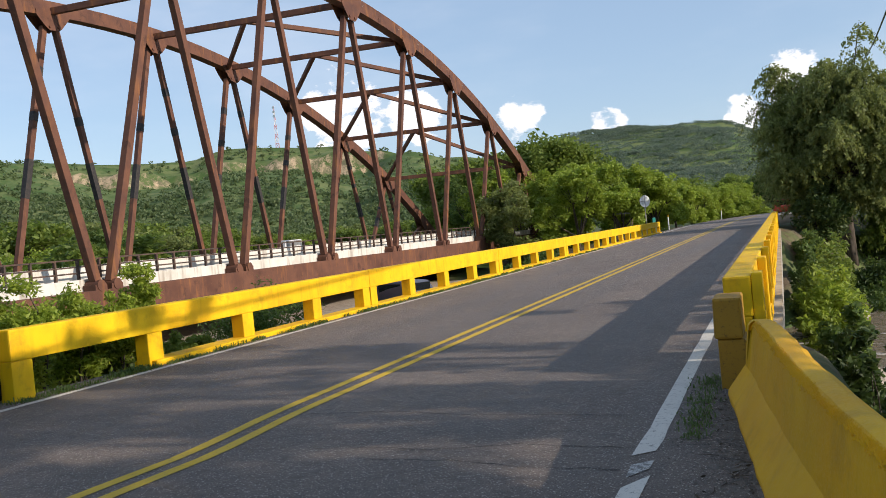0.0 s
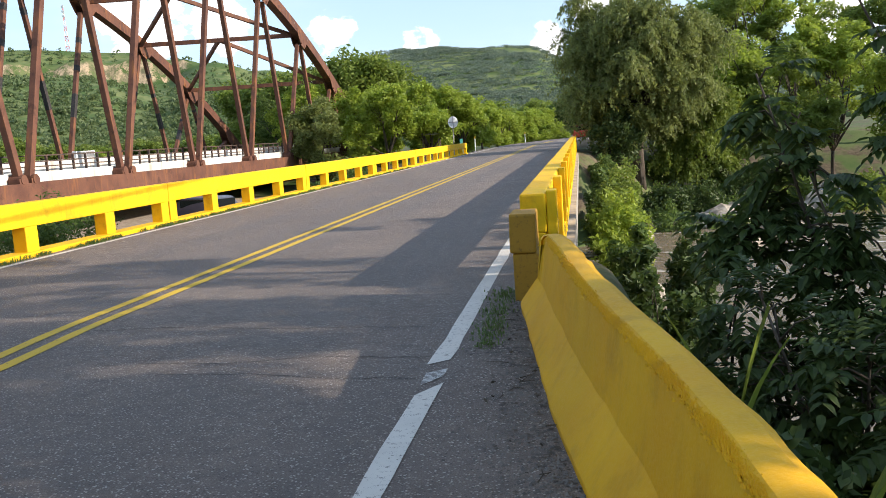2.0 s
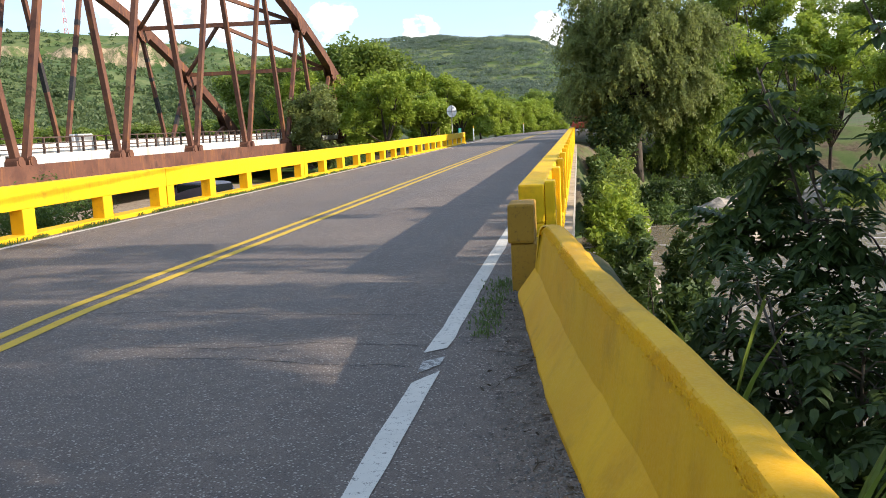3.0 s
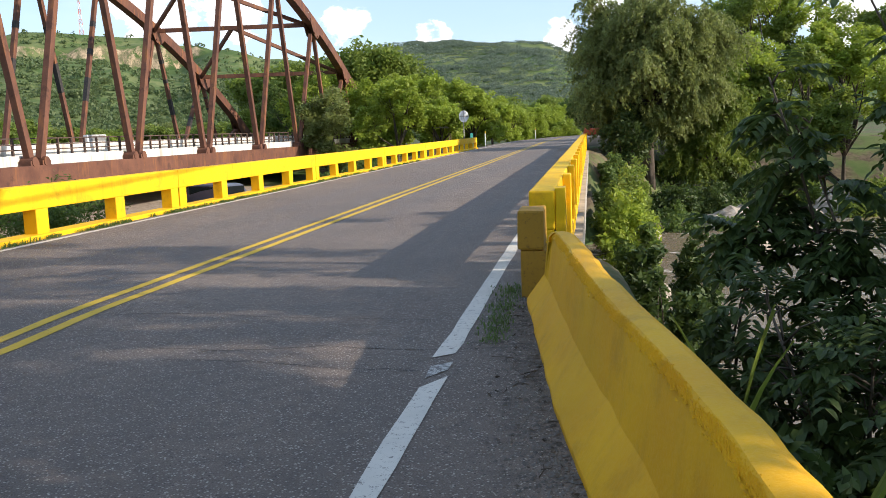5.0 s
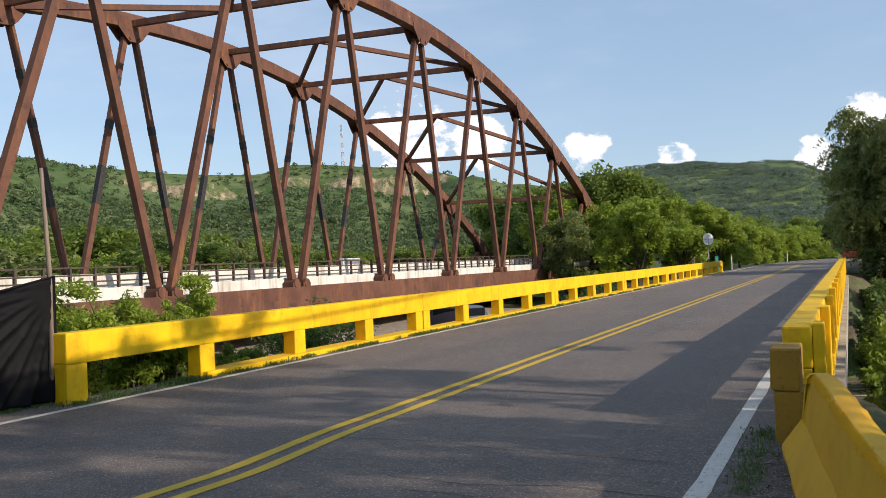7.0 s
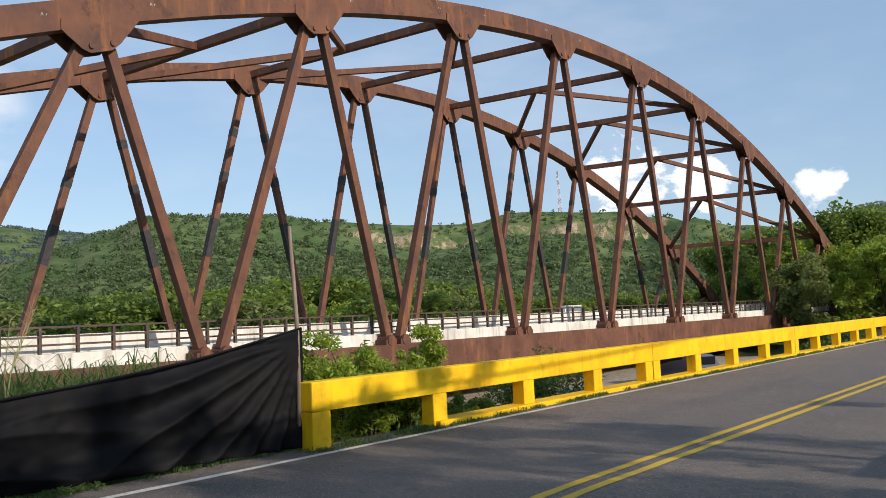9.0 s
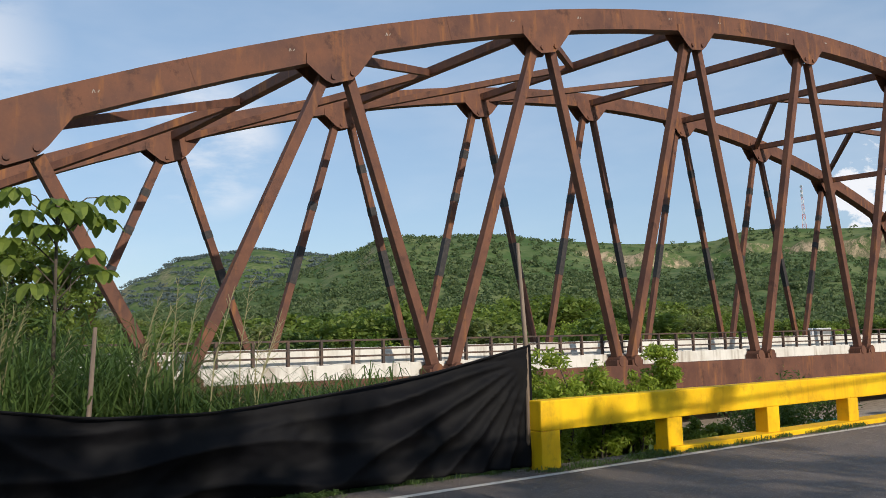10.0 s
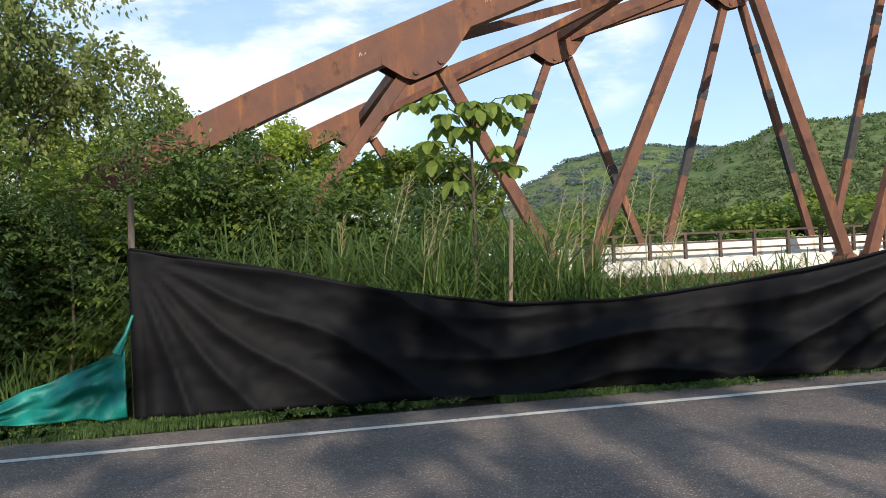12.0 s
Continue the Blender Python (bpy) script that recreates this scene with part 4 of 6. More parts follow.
for x, y, h, w, m, lab in ((-18.5, 82, 6.6, 4.2, LEAF_BRIGHT, "bright green roadside tree"), (-14.0, 88, 6.8, 3.6, LEAF_BRIGHT, "green roadside tree"), (-12.6, 100, 6.2, 3.2, LEAF_BRIGHT, "green roadside tree"),
                           (-11.8, 112, 5.6, 3.0, LEAF_BRIGHT, "bright green roadside tree"), (-10.4, 125, 4.6, 3.0, LEAF_BRIGHT, "bright green roadside tree"), (-8, 140, 4.0, 3.5, LEAF_BRIGHT, "sunlit yellow-green roadside bush"),
                           (-21.0, 72, 6.6, 2.6, LEAF_OLIVE, "drooping olive tree in front of the arch end"), (-16.5, 77, 6.4, 3.2, LEAF_BRIGHT, "bright green bushy tree"), (-25.5, 84, 7.5, 4.2, LEAF_BRIGHT, "green bushy tree"), (-16, 106, 7.5, 3.5, LEAF_BRIGHT, "green roadside tree"), (-13.2, 80, 4.6, 2.4, LEAF_BRIGHT, "green bushy tree"), (-11.6, 92, 4.8, 2.3, LEAF_BRIGHT, "bright green bushy tree"), (-11.2, 105, 4.6, 2.4, LEAF_BRIGHT, "green bushy tree"), (-20, 88, 7.2, 3.8, LEAF_BRIGHT, "green bushy tree"), (-10.6, 118, 4.4, 2.6, LEAF_BRIGHT, "yellow-green bushy tree"), (-8.6, 132, 3.6, 2.6, LEAF_BRIGHT, "yellow-green bushy tree"), (-29, 90, 7.5, 4.0, LEAF_DARK, "dark green bushy tree"), (-6.0, 148, 4.0, 3.2, LEAF_BRIGHT, "yellow-green bushy tree"), (-5, 158, 5.5, 4.0, LEAF_BRIGHT, "sunlit roadside bush")):
    make_tree("roadside_tree", on_ground(x, y), h + 1.4, (w * 1.1, w * 1.1, h * 0.72), m, lab + " beyond the parapet", 200, 72, 0.32, 0.14, 0.15, 0.62, lobes=10, lobe=(0.28, 0.5), out=(0.3, 0.8), group="roadside trees")
for x, y, h, w, m in ((-1, 190, 9, 6, LEAF_DARK), (6, 175, 10, 5, LEAF_DARK), (-9, 205, 9, 6, LEAF), (14, 165, 12, 6, LEAF_DARK), (9, 140, 10, 4.5, LEAF), (20, 150, 12, 6, LEAF), (-17, 180, 9, 6, LEAF)):
    make_tree("distant_tree", on_ground(x, y), h, (w, w, h * 0.48), m, "tall shaded tree where the road bends away", 130, 60, 0.6, 0.25, 0.25, 1.3, lobes=6, group="trees at the bend")

# --- the river side ---
spray_tree("weeping_tree", on_ground(4.2, 66), 16.6, (6.4, 6.0, 8.0), LEAF_OLIVE, "large olive green tree with drooping sprays over the river bank", 120, 30, 52, 0.25, 1.7, 0.42, 0.3, 0.42, 0.13)
spray_tree("weeping_tree", on_ground(9.0, 70), 13.0, (4.4, 4.5, 6.2), LEAF, "green tree with drooping sprays on the river bank", 60, 24, 46, 0.27, 1.6, 0.3, 0.3, 0.42, 0.14)
for x, y, sx, h in ((2.6, 63, 2.0, 4.6), (5.5, 61, 2.2, 3.6), (8.0, 63, 2.2, 3.8), (3.0, 70, 2.4, 5.0), (11.5, 66, 2.6, 4.4), (15, 70, 2.6, 4.0), (19, 64, 2.6, 3.6), (23, 67, 2.8, 4.2), (16.5, 60, 2.0, 2.6)):
    make_bush("bank_bush", on_ground(x, y), (sx, sx, h), LEAF_SHADED if x < 14 else LEAF, "leafy shaded bush under the drooping tree", 90, 50, 0.3, "bushes on the far bank", aspect=0.45)
for x, y, h, w, m in ((12.5, 80, 16, 4.2, LEAF_BRIGHT), (17, 76, 15, 4.2, LEAF), (22, 84, 17, 5.0, LEAF_BRIGHT), (15, 96, 16, 6, LEAF), (25, 72, 13, 4, LEAF_BRIGHT), (34, 76, 16, 7, LEAF), (19, 98, 18, 6, LEAF_BRIGHT), (43, 70, 15, 7, LEAF), (30, 92, 17, 7, LEAF), (51, 62, 15, 7, LEAF)):
    make_tree("bank_tree", on_ground(x, y), h, (w, w, h * 0.42), m, "slender green tree on the far river bank", 260, 80, 0.36, 0.2, 0.2, 0.75, lobes=16, group="trees on the far bank", lobe=(0.2, 0.4), out=(0.3, 0.9))
for x, y, s, m in ((1.3, 24, 0.9, LEAF_SHADED), (1.5, 29, 1.0, LEAF_DARK), (1.5, 36, 1.4, LEAF_BRIGHT), (3.0, 26, 0.9, LEAF_SHADED), (2.2, 21, 0.7, LEAF_SHADED), (1.6, 44, 1.5, LEAF), (1.2, 50, 1.0, LEAF_DARK), (2.6, 54, 1.2, LEAF), (1.4, 57, 0.9, LEAF_DARK)):
    g = ground_height(x, y)
    tall = max(1.5, -g * (0.95 if y > 30 else 0.82))
    make_bush("bank_bush", (x, y, g), (s, 2.2, tall), m, "leafy green bush growing up beside the yellow parapet", 130, 56, 0.25, "bushes beside the parapet", aspect=0.42)


# near tree with large pinnate leaves, over the barrier
def pinnate_tree(name, at, stems, label, material, fronds, leaflet, length, seed, pairs=5, first=0.22, reach=0.9):
    random.seed(seed)
    top = thing(name, at, label, "tree")
    bm = bmesh.new()
    qs = []
    for tip, r in stems:
        pts, rad = limb((random.uniform(-0.15, 0.15), random.uniform(-0.15, 0.15), -0.3), (tip[0], tip[1], tip[2] - at[2]), r, r * 0.25, 0.35, 8)
        tube(pts, rad, 7, bm)
        for _ in range(fronds):
            t = random.uniform(first, 1.0)
            i = min(int(t * 8), 7)
            p = pts[i].lerp(pts[i + 1], t * 8 - i)
            d = Vector((random.gauss(0, 1), random.gauss(0, 1), random.gauss(0.25, 0.5))).normalized()
            twig = p + d * random.uniform(0.1, reach) * (1.25 - 0.6 * t)
            tube([p, p.lerp(twig, 0.5) + Vector((0, 0, 0.05)), twig], [0.012, 0.009, 0.006], 4, bm)
            for _ in range(3):
                e = (d + Vector((random.gauss(0, 0.6), random.gauss(0, 0.6), random.gauss(0, 0.4)))).normalized()
                qs += frond_quads(twig, e, length * random.uniform(0.7, 1.2), pairs, leaflet * random.uniform(0.8, 1.15), random.uniform(0.15, 0.55))
    part("trunk", bm, BARK, top, "", True)
    soup("foliage", [[tuple(v) for v in q] for q in qs], material, top)
    return top


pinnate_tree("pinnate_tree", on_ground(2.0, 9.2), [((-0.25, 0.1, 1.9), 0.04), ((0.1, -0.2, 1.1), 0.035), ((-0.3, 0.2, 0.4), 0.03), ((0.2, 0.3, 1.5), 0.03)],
             "slender dark green tree with broad pinnate leaves beyond the barrier", LEAF_SHADED, 40, 0.175, 0.42, 11, 5, 0.25, 0.34)
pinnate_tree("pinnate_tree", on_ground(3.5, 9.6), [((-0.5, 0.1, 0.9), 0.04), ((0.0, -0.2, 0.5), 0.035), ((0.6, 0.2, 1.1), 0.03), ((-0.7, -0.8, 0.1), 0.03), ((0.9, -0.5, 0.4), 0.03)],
             "shaded leafy tree on the bank beyond the barrier", LEAF_SHADED, 34, 0.165, 0.42, 17, 5, 0.3, 0.5)
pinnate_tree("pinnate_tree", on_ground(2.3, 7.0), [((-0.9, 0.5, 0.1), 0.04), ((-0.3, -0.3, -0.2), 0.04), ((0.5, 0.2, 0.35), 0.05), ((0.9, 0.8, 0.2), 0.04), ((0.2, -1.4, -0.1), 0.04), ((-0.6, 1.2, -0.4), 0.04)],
             "young shaded tree with drooping leaflets behind the barrier", LEAF_SHADED, 44, 0.135, 0.42, 12, 5, 0.3, 0.6)
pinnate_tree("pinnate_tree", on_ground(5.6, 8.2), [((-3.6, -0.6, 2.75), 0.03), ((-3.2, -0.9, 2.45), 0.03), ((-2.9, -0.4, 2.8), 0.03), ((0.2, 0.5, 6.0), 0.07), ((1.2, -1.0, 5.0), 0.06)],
             "tall tree whose leafy twigs hang into the sky", LEAF_SHADED, 7, 0.15, 0.40, 13, 5, 0.72, 0.4)
random.seed(21)
# shade trees on the bank beside and behind the viewpoint, two of them thin enough to dapple the road
for x, y, h, w, n in ((14.0, 1.0, 16.5, 4.5, 80), (14.5, 7.2, 16.5, 4.5, 70), (12.0, 14.4, 17.0, 3.2, 56)):
    make_tree("shade_tree", on_ground(x, y), h, (w, w, w), LEAF_DARK, "thin leafy tree on the river bank that dapples the road", n, 90, 0.24, 0.2, 0.35, 0.44, group="shade trees", lobes=10, lobe=(0.3, 0.5), out=(0.4, 0.85))
# last two: low unseen trees added to shade the undergrowth and near lane
for x, y, h, w in ((8.5, -5.5, 9.5, 3.4), (13.0, -11.5, 16.0, 4.6), (14.0, -5.5, 16.5, 4.6), (17, -18, 17, 4.8), (8.0, 3.2, 6.6, 3.2), (8.5, 8.0, 6.4, 3.0)):
    make_tree("shade_tree", on_ground(x, y), h + 2.5, (w, w, h * 0.42), LEAF_DARK, "leafy tree on the river bank that shades the road", 150 if h < 7 else 85, 52, 0.27, 0.2, 0.35, 0.46, group="shade trees", lobes=8)

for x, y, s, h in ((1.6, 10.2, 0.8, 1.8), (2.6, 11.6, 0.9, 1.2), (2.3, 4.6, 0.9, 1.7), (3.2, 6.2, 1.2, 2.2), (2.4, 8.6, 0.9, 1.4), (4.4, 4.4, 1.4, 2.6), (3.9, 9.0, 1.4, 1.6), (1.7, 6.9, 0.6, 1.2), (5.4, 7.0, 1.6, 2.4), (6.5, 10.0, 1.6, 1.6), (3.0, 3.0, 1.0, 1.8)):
    make_bush("undergrowth_bush", on_ground(x, y), (s, s, h + 1.2), LEAF_SHADED, "shaded broad-leaved undergrowth below the barrier", 80, 34, 0.20, "undergrowth below the barrier", aspect=0.5)

# sword-leaved plants at the barrier's foot
def sword_plant(at, n, length, label):
    top = thing("sword_plant", at, label, "plant")
    for _ in range(n):
        a = random.uniform(0, 6.28)
        lean = random.uniform(0.15, 0.6)
        L = length * random.uniform(0.7, 1.15)
        bm = bmesh.new()
        s = Vector((-math.sin(a), math.cos(a), 0))
        rows = []
        for i in range(6):
            t = i / 5
            c = Vector((math.cos(a) * lean * L * t * (0.6 + 0.6 * t), math.sin(a) * lean * L * t * (0.6 + 0.6 * t), L * t * (1 - 0.25 * lean * t)))
            w = 0.028 * (1 - t ** 2) * (0.6 + 0.8 * min(1, t * 3)) + 0.001
            rows.append([bm.verts.new(c - s * w), bm.verts.new(c + Vector((math.cos(a), math.sin(a), 0)) * -0.012), bm.verts.new(c + s * w)])
        for p, q in zip(rows, rows[1:]):
            bm.faces.new((p[0], p[1], q[1], q[0]))
            bm.faces.new((p[1], p[2], q[2], q[1]))
        part("leaf", bm, LEAF, top)
    return top


for x, y, L in ((1.15, 4.3, 0.55), (1.4, 3.9, 0.6), (0.95, 6.1, 0.75), (1.2, 3.3, 0.45)):
    sword_plant(on_ground(x, y), 9, L + 0.35, "sword-leaved green plant beside the barrier")

# boulders by the river
for k in range(46):
    x, y = random.uniform(1.5, 22), random.uniform(26, 88)
    if k < 26:
        x, y = random.uniform(4.5, 17), random.uniform(55, 74)
    s = random.uniform(0.4, 1.3)
    bm = bmesh.new()
    bmesh.ops.create_icosphere(bm, subdivisions=2, radius=s)
    for v in bm.verts:
        v.co *= 1 + 0.35 * noise.noise(v.co * (1.2 / s) + Vector((k * 3.7, 0, 0)))
        v.co.z *= 0.6
    ob = tagged(part("boulder", bm, ROCK), "pale weathered boulder in the river", "boulder", "river boulders")
    ob.location = (x, y, max(ground_height(x, y), -4.8) + 0.1 * s)

# --- left verge: shade cloth fence ---
FENCE = [(-1.0, -10.05, 1.74), (0.5, -9.85, 1.45), (1.64, -9.7, 1.16), (2.95, -9.55, 0.97), (4.1, -9.45, 0.95), (5.46, -9.35, 1.07), (6.92, -9.25, 1.26), (8.43, -9.1, 1.57)]


def fence_line(y):
    for (a, xa, za), (b, xb, zb) in zip(FENCE, FENCE[1:]):
        if y <= b:
            t = (y - a) / (b - a)
            return xa + (xb - xa) * t, za + (zb - za) * t
    return FENCE[-1][1:]


cloth = thing("shade_cloth_fence", (-9.6, 3.7, 0), "black shade cloth fence sagging between wooden stakes", "fence")
cv, cf = [], []
NU, NV = 220, 40
for i in range(NU + 1):
    y = -1.0 + 9.43 * i / NU
    e = min(i, NU - i) / NU
    x, zt = fence_line(y)
    zt = (zt + sum(fence_line(min(8.42, max(-0.99, y + d)))[1] for d in (-0.5, -0.25, 0.25, 0.5))) / 5 if 0.4 < y < 7.9 else zt
    for j in range(NV + 1):
        v = j / NV
        z = zt * v + 0.02
        # folds fan out of both upper corners
        d0, d1 = math.hypot(y + 1.0, zt - z), math.hypot(8.43 - y, 1.45 - z)
        a1 = math.atan2(1.45 - z, 8.45 - y)
        a0 = math.atan2(1.74 - z, y + 1.02)
        wob = 1.6 * noise.noise(Vector((y * 0.5, z * 0.8, 0)))
        ridge = lambda p: 1 - 2 * abs(math.sin(p)) ** 0.8
        f = 0.062 * min(d1, 2.2) * ridge(a1 * 15 + wob) * math.exp(-d1 / 3.4) * smooth(0.05, 0.6, d1)
        f += 0.056 * min(d0, 2.4) * ridge(a0 * 13 + wob) * math.exp(-d0 / 4.0) * smooth(0.05, 0.6, d0)
        drop = (zt - z) / max(zt, 0.3)
        f += 0.048 * ridge(drop * 7.5 - 0.16 * (y - 4.2) ** 2 + wob) * smooth(0.0, 0.2, drop) * math.exp(-((y - 4.0) / 3.0) ** 2)
        f += 0.08 * noise.noise(Vector((y * 0.9, z * 1.3, 1.0))) + 0.028 * noise.noise(Vector((y * 3, z * 3, 2.0))) + 0.012 * noise.noise(Vector((y * 8, z * 9, 5.0)))
        belly = 0.28 * math.sin(math.pi * min(1, v * 1.0)) * smooth(0, 0.15, e)
        cv.append((x - 9.6 * -1 + 0.06 * belly + f * smooth(0, 0.02, e + 0.004), y - 3.7, z))
for i in range(NU):
    for j in range(NV):
        a = i * (NV + 1) + j
        cf.append((a, a + NV + 1, a + NV + 2, a + 1))
sheet = link_mesh("cloth", cv, cf, CLOTH, cloth, "black woven shade cloth", True)
sol = sheet.modifiers.new("thickness", 'SOLIDIFY')
sol.thickness = 0.004
# rolled hem along the top
hem = [(fence_line(y)[0] + 9.6, y - 3.7, fence_line(y)[1] + 0.02) for y in [-0.98 + 9.4 * k / 40 for k in range(41)]]
part("hem", tube(hem, 0.016, 6), CLOTH, cloth)
part("stake", tube([(0.46, 4.66, -0.1), (0.47, 4.68, 1.5), (0.44, 4.62, 2.95)], [0.036, 0.032, 0.024], 8), POLE, cloth, "pale wooden stake", True)
part("stake", tube([(-0.62, -4.70, -0.1), (-0.60, -4.66, 2.3)], [0.038, 0.034], 8), BARK, cloth, "brown wooden stake", True)
part("stake", tube([(-0.30, -0.72, -0.1), (-0.26, -0.70, 1.0), (-0.22, -0.66, 1.9)], [0.03, 0.028, 0.022], 7), POLE, cloth, "thin grey stake", True)

# torn teal tarpaulin tied to the corner stake
tv, tf = [], []
TU, TV = 90, 24
for i in range(TU + 1):
    u = i / TU
    for j in range(TV + 1):
        v = j / TV
        ztop = max(0.05, 0.70 - 0.98 * u) + 0.03 * noise.noise(Vector((u * 9, 0, 2)))
        z = ztop * v + 0.04
        w = 0.16 * math.sin(u * 24 * (1.2 - 0.5 * u) + v * 4 + 2 * noise.noise(Vector((u * 3, v * 2, 1)))) * (1 - 0.6 * u) * (1 - 0.5 * v) + 0.16 * noise.noise(Vector((u * 6, v * 4, 7))) + 0.05 * math.sin(16 * math.atan2(0.72 - z, 2.6 * u + 0.04) + 3 * noise.noise(Vector((u * 4, v * 3, 3)))) * smooth(0, 0.12, u)
        tv.append((-0.03 - 0.35 * u + w * 0.6, -1.06 - 2.6 * u, z))
for i in range(TU):
    for j in range(TV):
        a = i * (TV + 1) + j
        tf.append((a, a + TV + 1, a + TV + 2, a + 1))
tarp = tagged(link_mesh("tarpaulin", tv, tf, TEAL, smooth=True), "torn teal tarpaulin tied beside the black cloth", "tarpaulin")
tarp.location = (-10.0, 0, 0)
tarp.modifiers.new("thickness", 'SOLIDIFY').thickness = 0.004
tie = part("tie", tube([(-0.02, -1.14, 0.70), (-0.02, -1.05, 0.88), (-0.03, -0.97, 1.08)], [0.05, 0.02, 0.015], 6), TEAL, tarp)


# --- grasses ---
def grass_quads(centres, height, width, per, lean=0.45, rnd=0.25):
    out = []
    for cx, cy, cz in centres:
        for _ in range(per):
            a = random.uniform(0, 6.28)
            h = height * random.uniform(0.55, 1.15)
            b = Vector((cx + random.gauss(0, rnd), cy + random.gauss(0, rnd), cz))
            d = Vector((math.cos(a), math.sin(a), 0))
            s = Vector((-d.y, d.x, 0)) * width * random.uniform(0.6, 1.3)
            l = lean * random.uniform(0.2, 1.2)
            p1 = b + d * l * h * 0.25 + Vector((0, 0, h * 0.55))
            p2 = b + d * l * h * 0.62 + Vector((0, 0, h * (0.86 - 0.22 * l)))
            p3 = b + d * l * h * 1.05 + Vector((0, 0, h * (0.92 - 0.62 * l)))
            out.append((b - s * 0.5, b + s * 0.5, p1 + s * 0.5, p1 - s * 0.5))
            out.append((p1 - s * 0.5, p1 + s * 0.5, p2 + s * 0.38, p2 - s * 0.38))
            out.append((p2 - s * 0.38, p2 + s * 0.38, p3 + s * 0.05, p3 - s * 0.05))
    return [[tuple(v) for v in q] for q in out]


tall = []
for _ in range(330):
    y = random.uniform(-0.6, 7.6)
    x = fence_line(y)[0] - random.uniform(1.25, 3.2)
    tall.append((x, y, ground_height(x, y)))
hi = [c for c in tall if c[1] < 4.2]
lo = [c for c in tall if c[1] >= 4.2]
blades = (grass_quads(hi[::2], 2.7, 0.022, 44, 0.95) + grass_quads([c for c in hi[1::2] if c[0] < fence_line(c[1])[0] - 1.9], 2.2, 0.026, 74, 1.0) + grass_quads(hi[::2], 2.0, 0.028, 74, 1.1) + grass_quads(lo, 1.75, 0.02, 40, 0.9) + grass_quads(lo[::2], 1.2, 0.034, 26, 1.1))
blades = [q for q in blades if all(v[0] < fence_line(min(8.4, max(-1, v[1])))[0] - 0.16 or v[2] > 2.3 for v in q)]
tagged(soup("tall_grass", blades, GRASS), "tall green and straw-coloured grass behind the black cloth", "grass", kind="stuff")
plumes = []
for _ in range(24):
    y = random.uniform(1.0, 5.4)
    x = fence_line(y)[0] - random.uniform(0.8, 1.8)
    g = ground_height(x, y)
    h = random.uniform(2.0, 2.75)
    a = random.uniform(-0.6, 1.6)
    tip = Vector((x + 0.25 * math.cos(a), y + 0.5 * math.sin(a), g + h))
    base = Vector((x, y, g))
    s = Vector((0.004, 0.006, 0))
    mid = base.lerp(tip, 0.6) + Vector((0, -0.08, 0.15))
    plumes += [(base - s, base + s, mid + s, mid - s), (mid - s, mid + s, tip + s * 0.3, tip - s * 0.3)]
    for k in range(16):
        t = 0.62 + 0.38 * k / 16
        p = mid.lerp(tip, (t - 0.6) / 0.4)
        q = p + Vector((random.gauss(0, 0.04), random.gauss(0.06, 0.07), 0.10))
        plumes.append((p - s * 0.6, p + s * 0.6, q + s * 0.4, q - s * 0.4))
tagged(soup("grass_plumes", [[tuple(v) for v in q] for q in plumes], STRAW), "straw-coloured seed plumes over the tall grass", "grass", kind="stuff")
verge = []
for _ in range(2600):
    y = random.uniform(-9, 30) if random.random() < 0.6 else random.uniform(-6, 4)
    x = -8.62 - abs(random.gauss(0, 0.17)) if y > 8.3 else -9.1 - abs(random.gauss(0.35, 0.3)) - 0.35 * (1 - smooth(1, 7, y))
    if noise.noise(Vector((x, y * 0.7, 3))) < -0.12:
        continue
    verge.append((x, y, -0.03))
weeds = []
for _ in range(1500):
    y = random.uniform(8.2, 46)
    if noise.noise(Vector((2.0, y * 1.3, 3))) < random.uniform(-0.1, 0.4):
        continue
    weeds.append((-8.70 - abs(random.gauss(0, 0.09)), y, -0.02))
tagged(soup("kerb_weeds", grass_quads(weeds, 0.11, 0.012, 12, 1.1, 0.07), GRASS), "green weeds growing along the kerb", "weeds", kind="stuff")
for _ in range(70):
    y = random.uniform(6.2, 8.6)
    verge.append((-0.66 - abs(random.gauss(0, 0.05)), y, -0.03))
tagged(soup("verge_grass", grass_quads(verge, 0.085, 0.009, 9, 0.8, 0.06), GRASS), "short ragged grass along the road edge", "grass", kind="stuff")
wild = []
for _ in range(420):
    x, y = random.uniform(-16, -10.3), random.uniform(-12, -0.8)
    wild.append((min(x, -10.9), y, ground_height(x, y)))
tagged(soup("wild_grass", grass_quads(wild, 1.0, 0.02, 16), GRASS), "rank green grass on the verge", "grass", kind="stuff")

# umbrella-leaved sapling
sap = thing("umbrella_sapling", on_ground(-10.8, 2.9), "young tree with umbrella-like lobed green leaves", "sapling")
g0 = ground_height(-10.8, 2.9) - 0.1
bm = tube([(0, -0.05, 0), (0.02, -0.02, 1.8), (0, 0, 3.35 - g0)], [0.03, 0.024, 0.014], 7)
nodes_l = []
for k in range(21):
    upper = k < 14
    z = (random.uniform(2.85, 3.25) if upper else random.uniform(2.05, 2.75)) - g0
    a = k * 2.4 + random.uniform(-0.3, 0.3)
    L = random.uniform(0.28, 0.62) if upper else random.uniform(0.35, 0.6)
    tip = Vector((math.cos(a) * L * 0.8, math.sin(a) * L, z + 0.22 * (1 - L) + 0.12 * random.random()))
    tube([(0, 0, z - 0.12), tip * 0.55 + Vector((0, 0, z * 0.45 + 0.05)), tip], [0.009, 0.007, 0.005], 5, bm)
    nodes_l.append(tip)
part("stem", bm, BARK, sap, "", True)
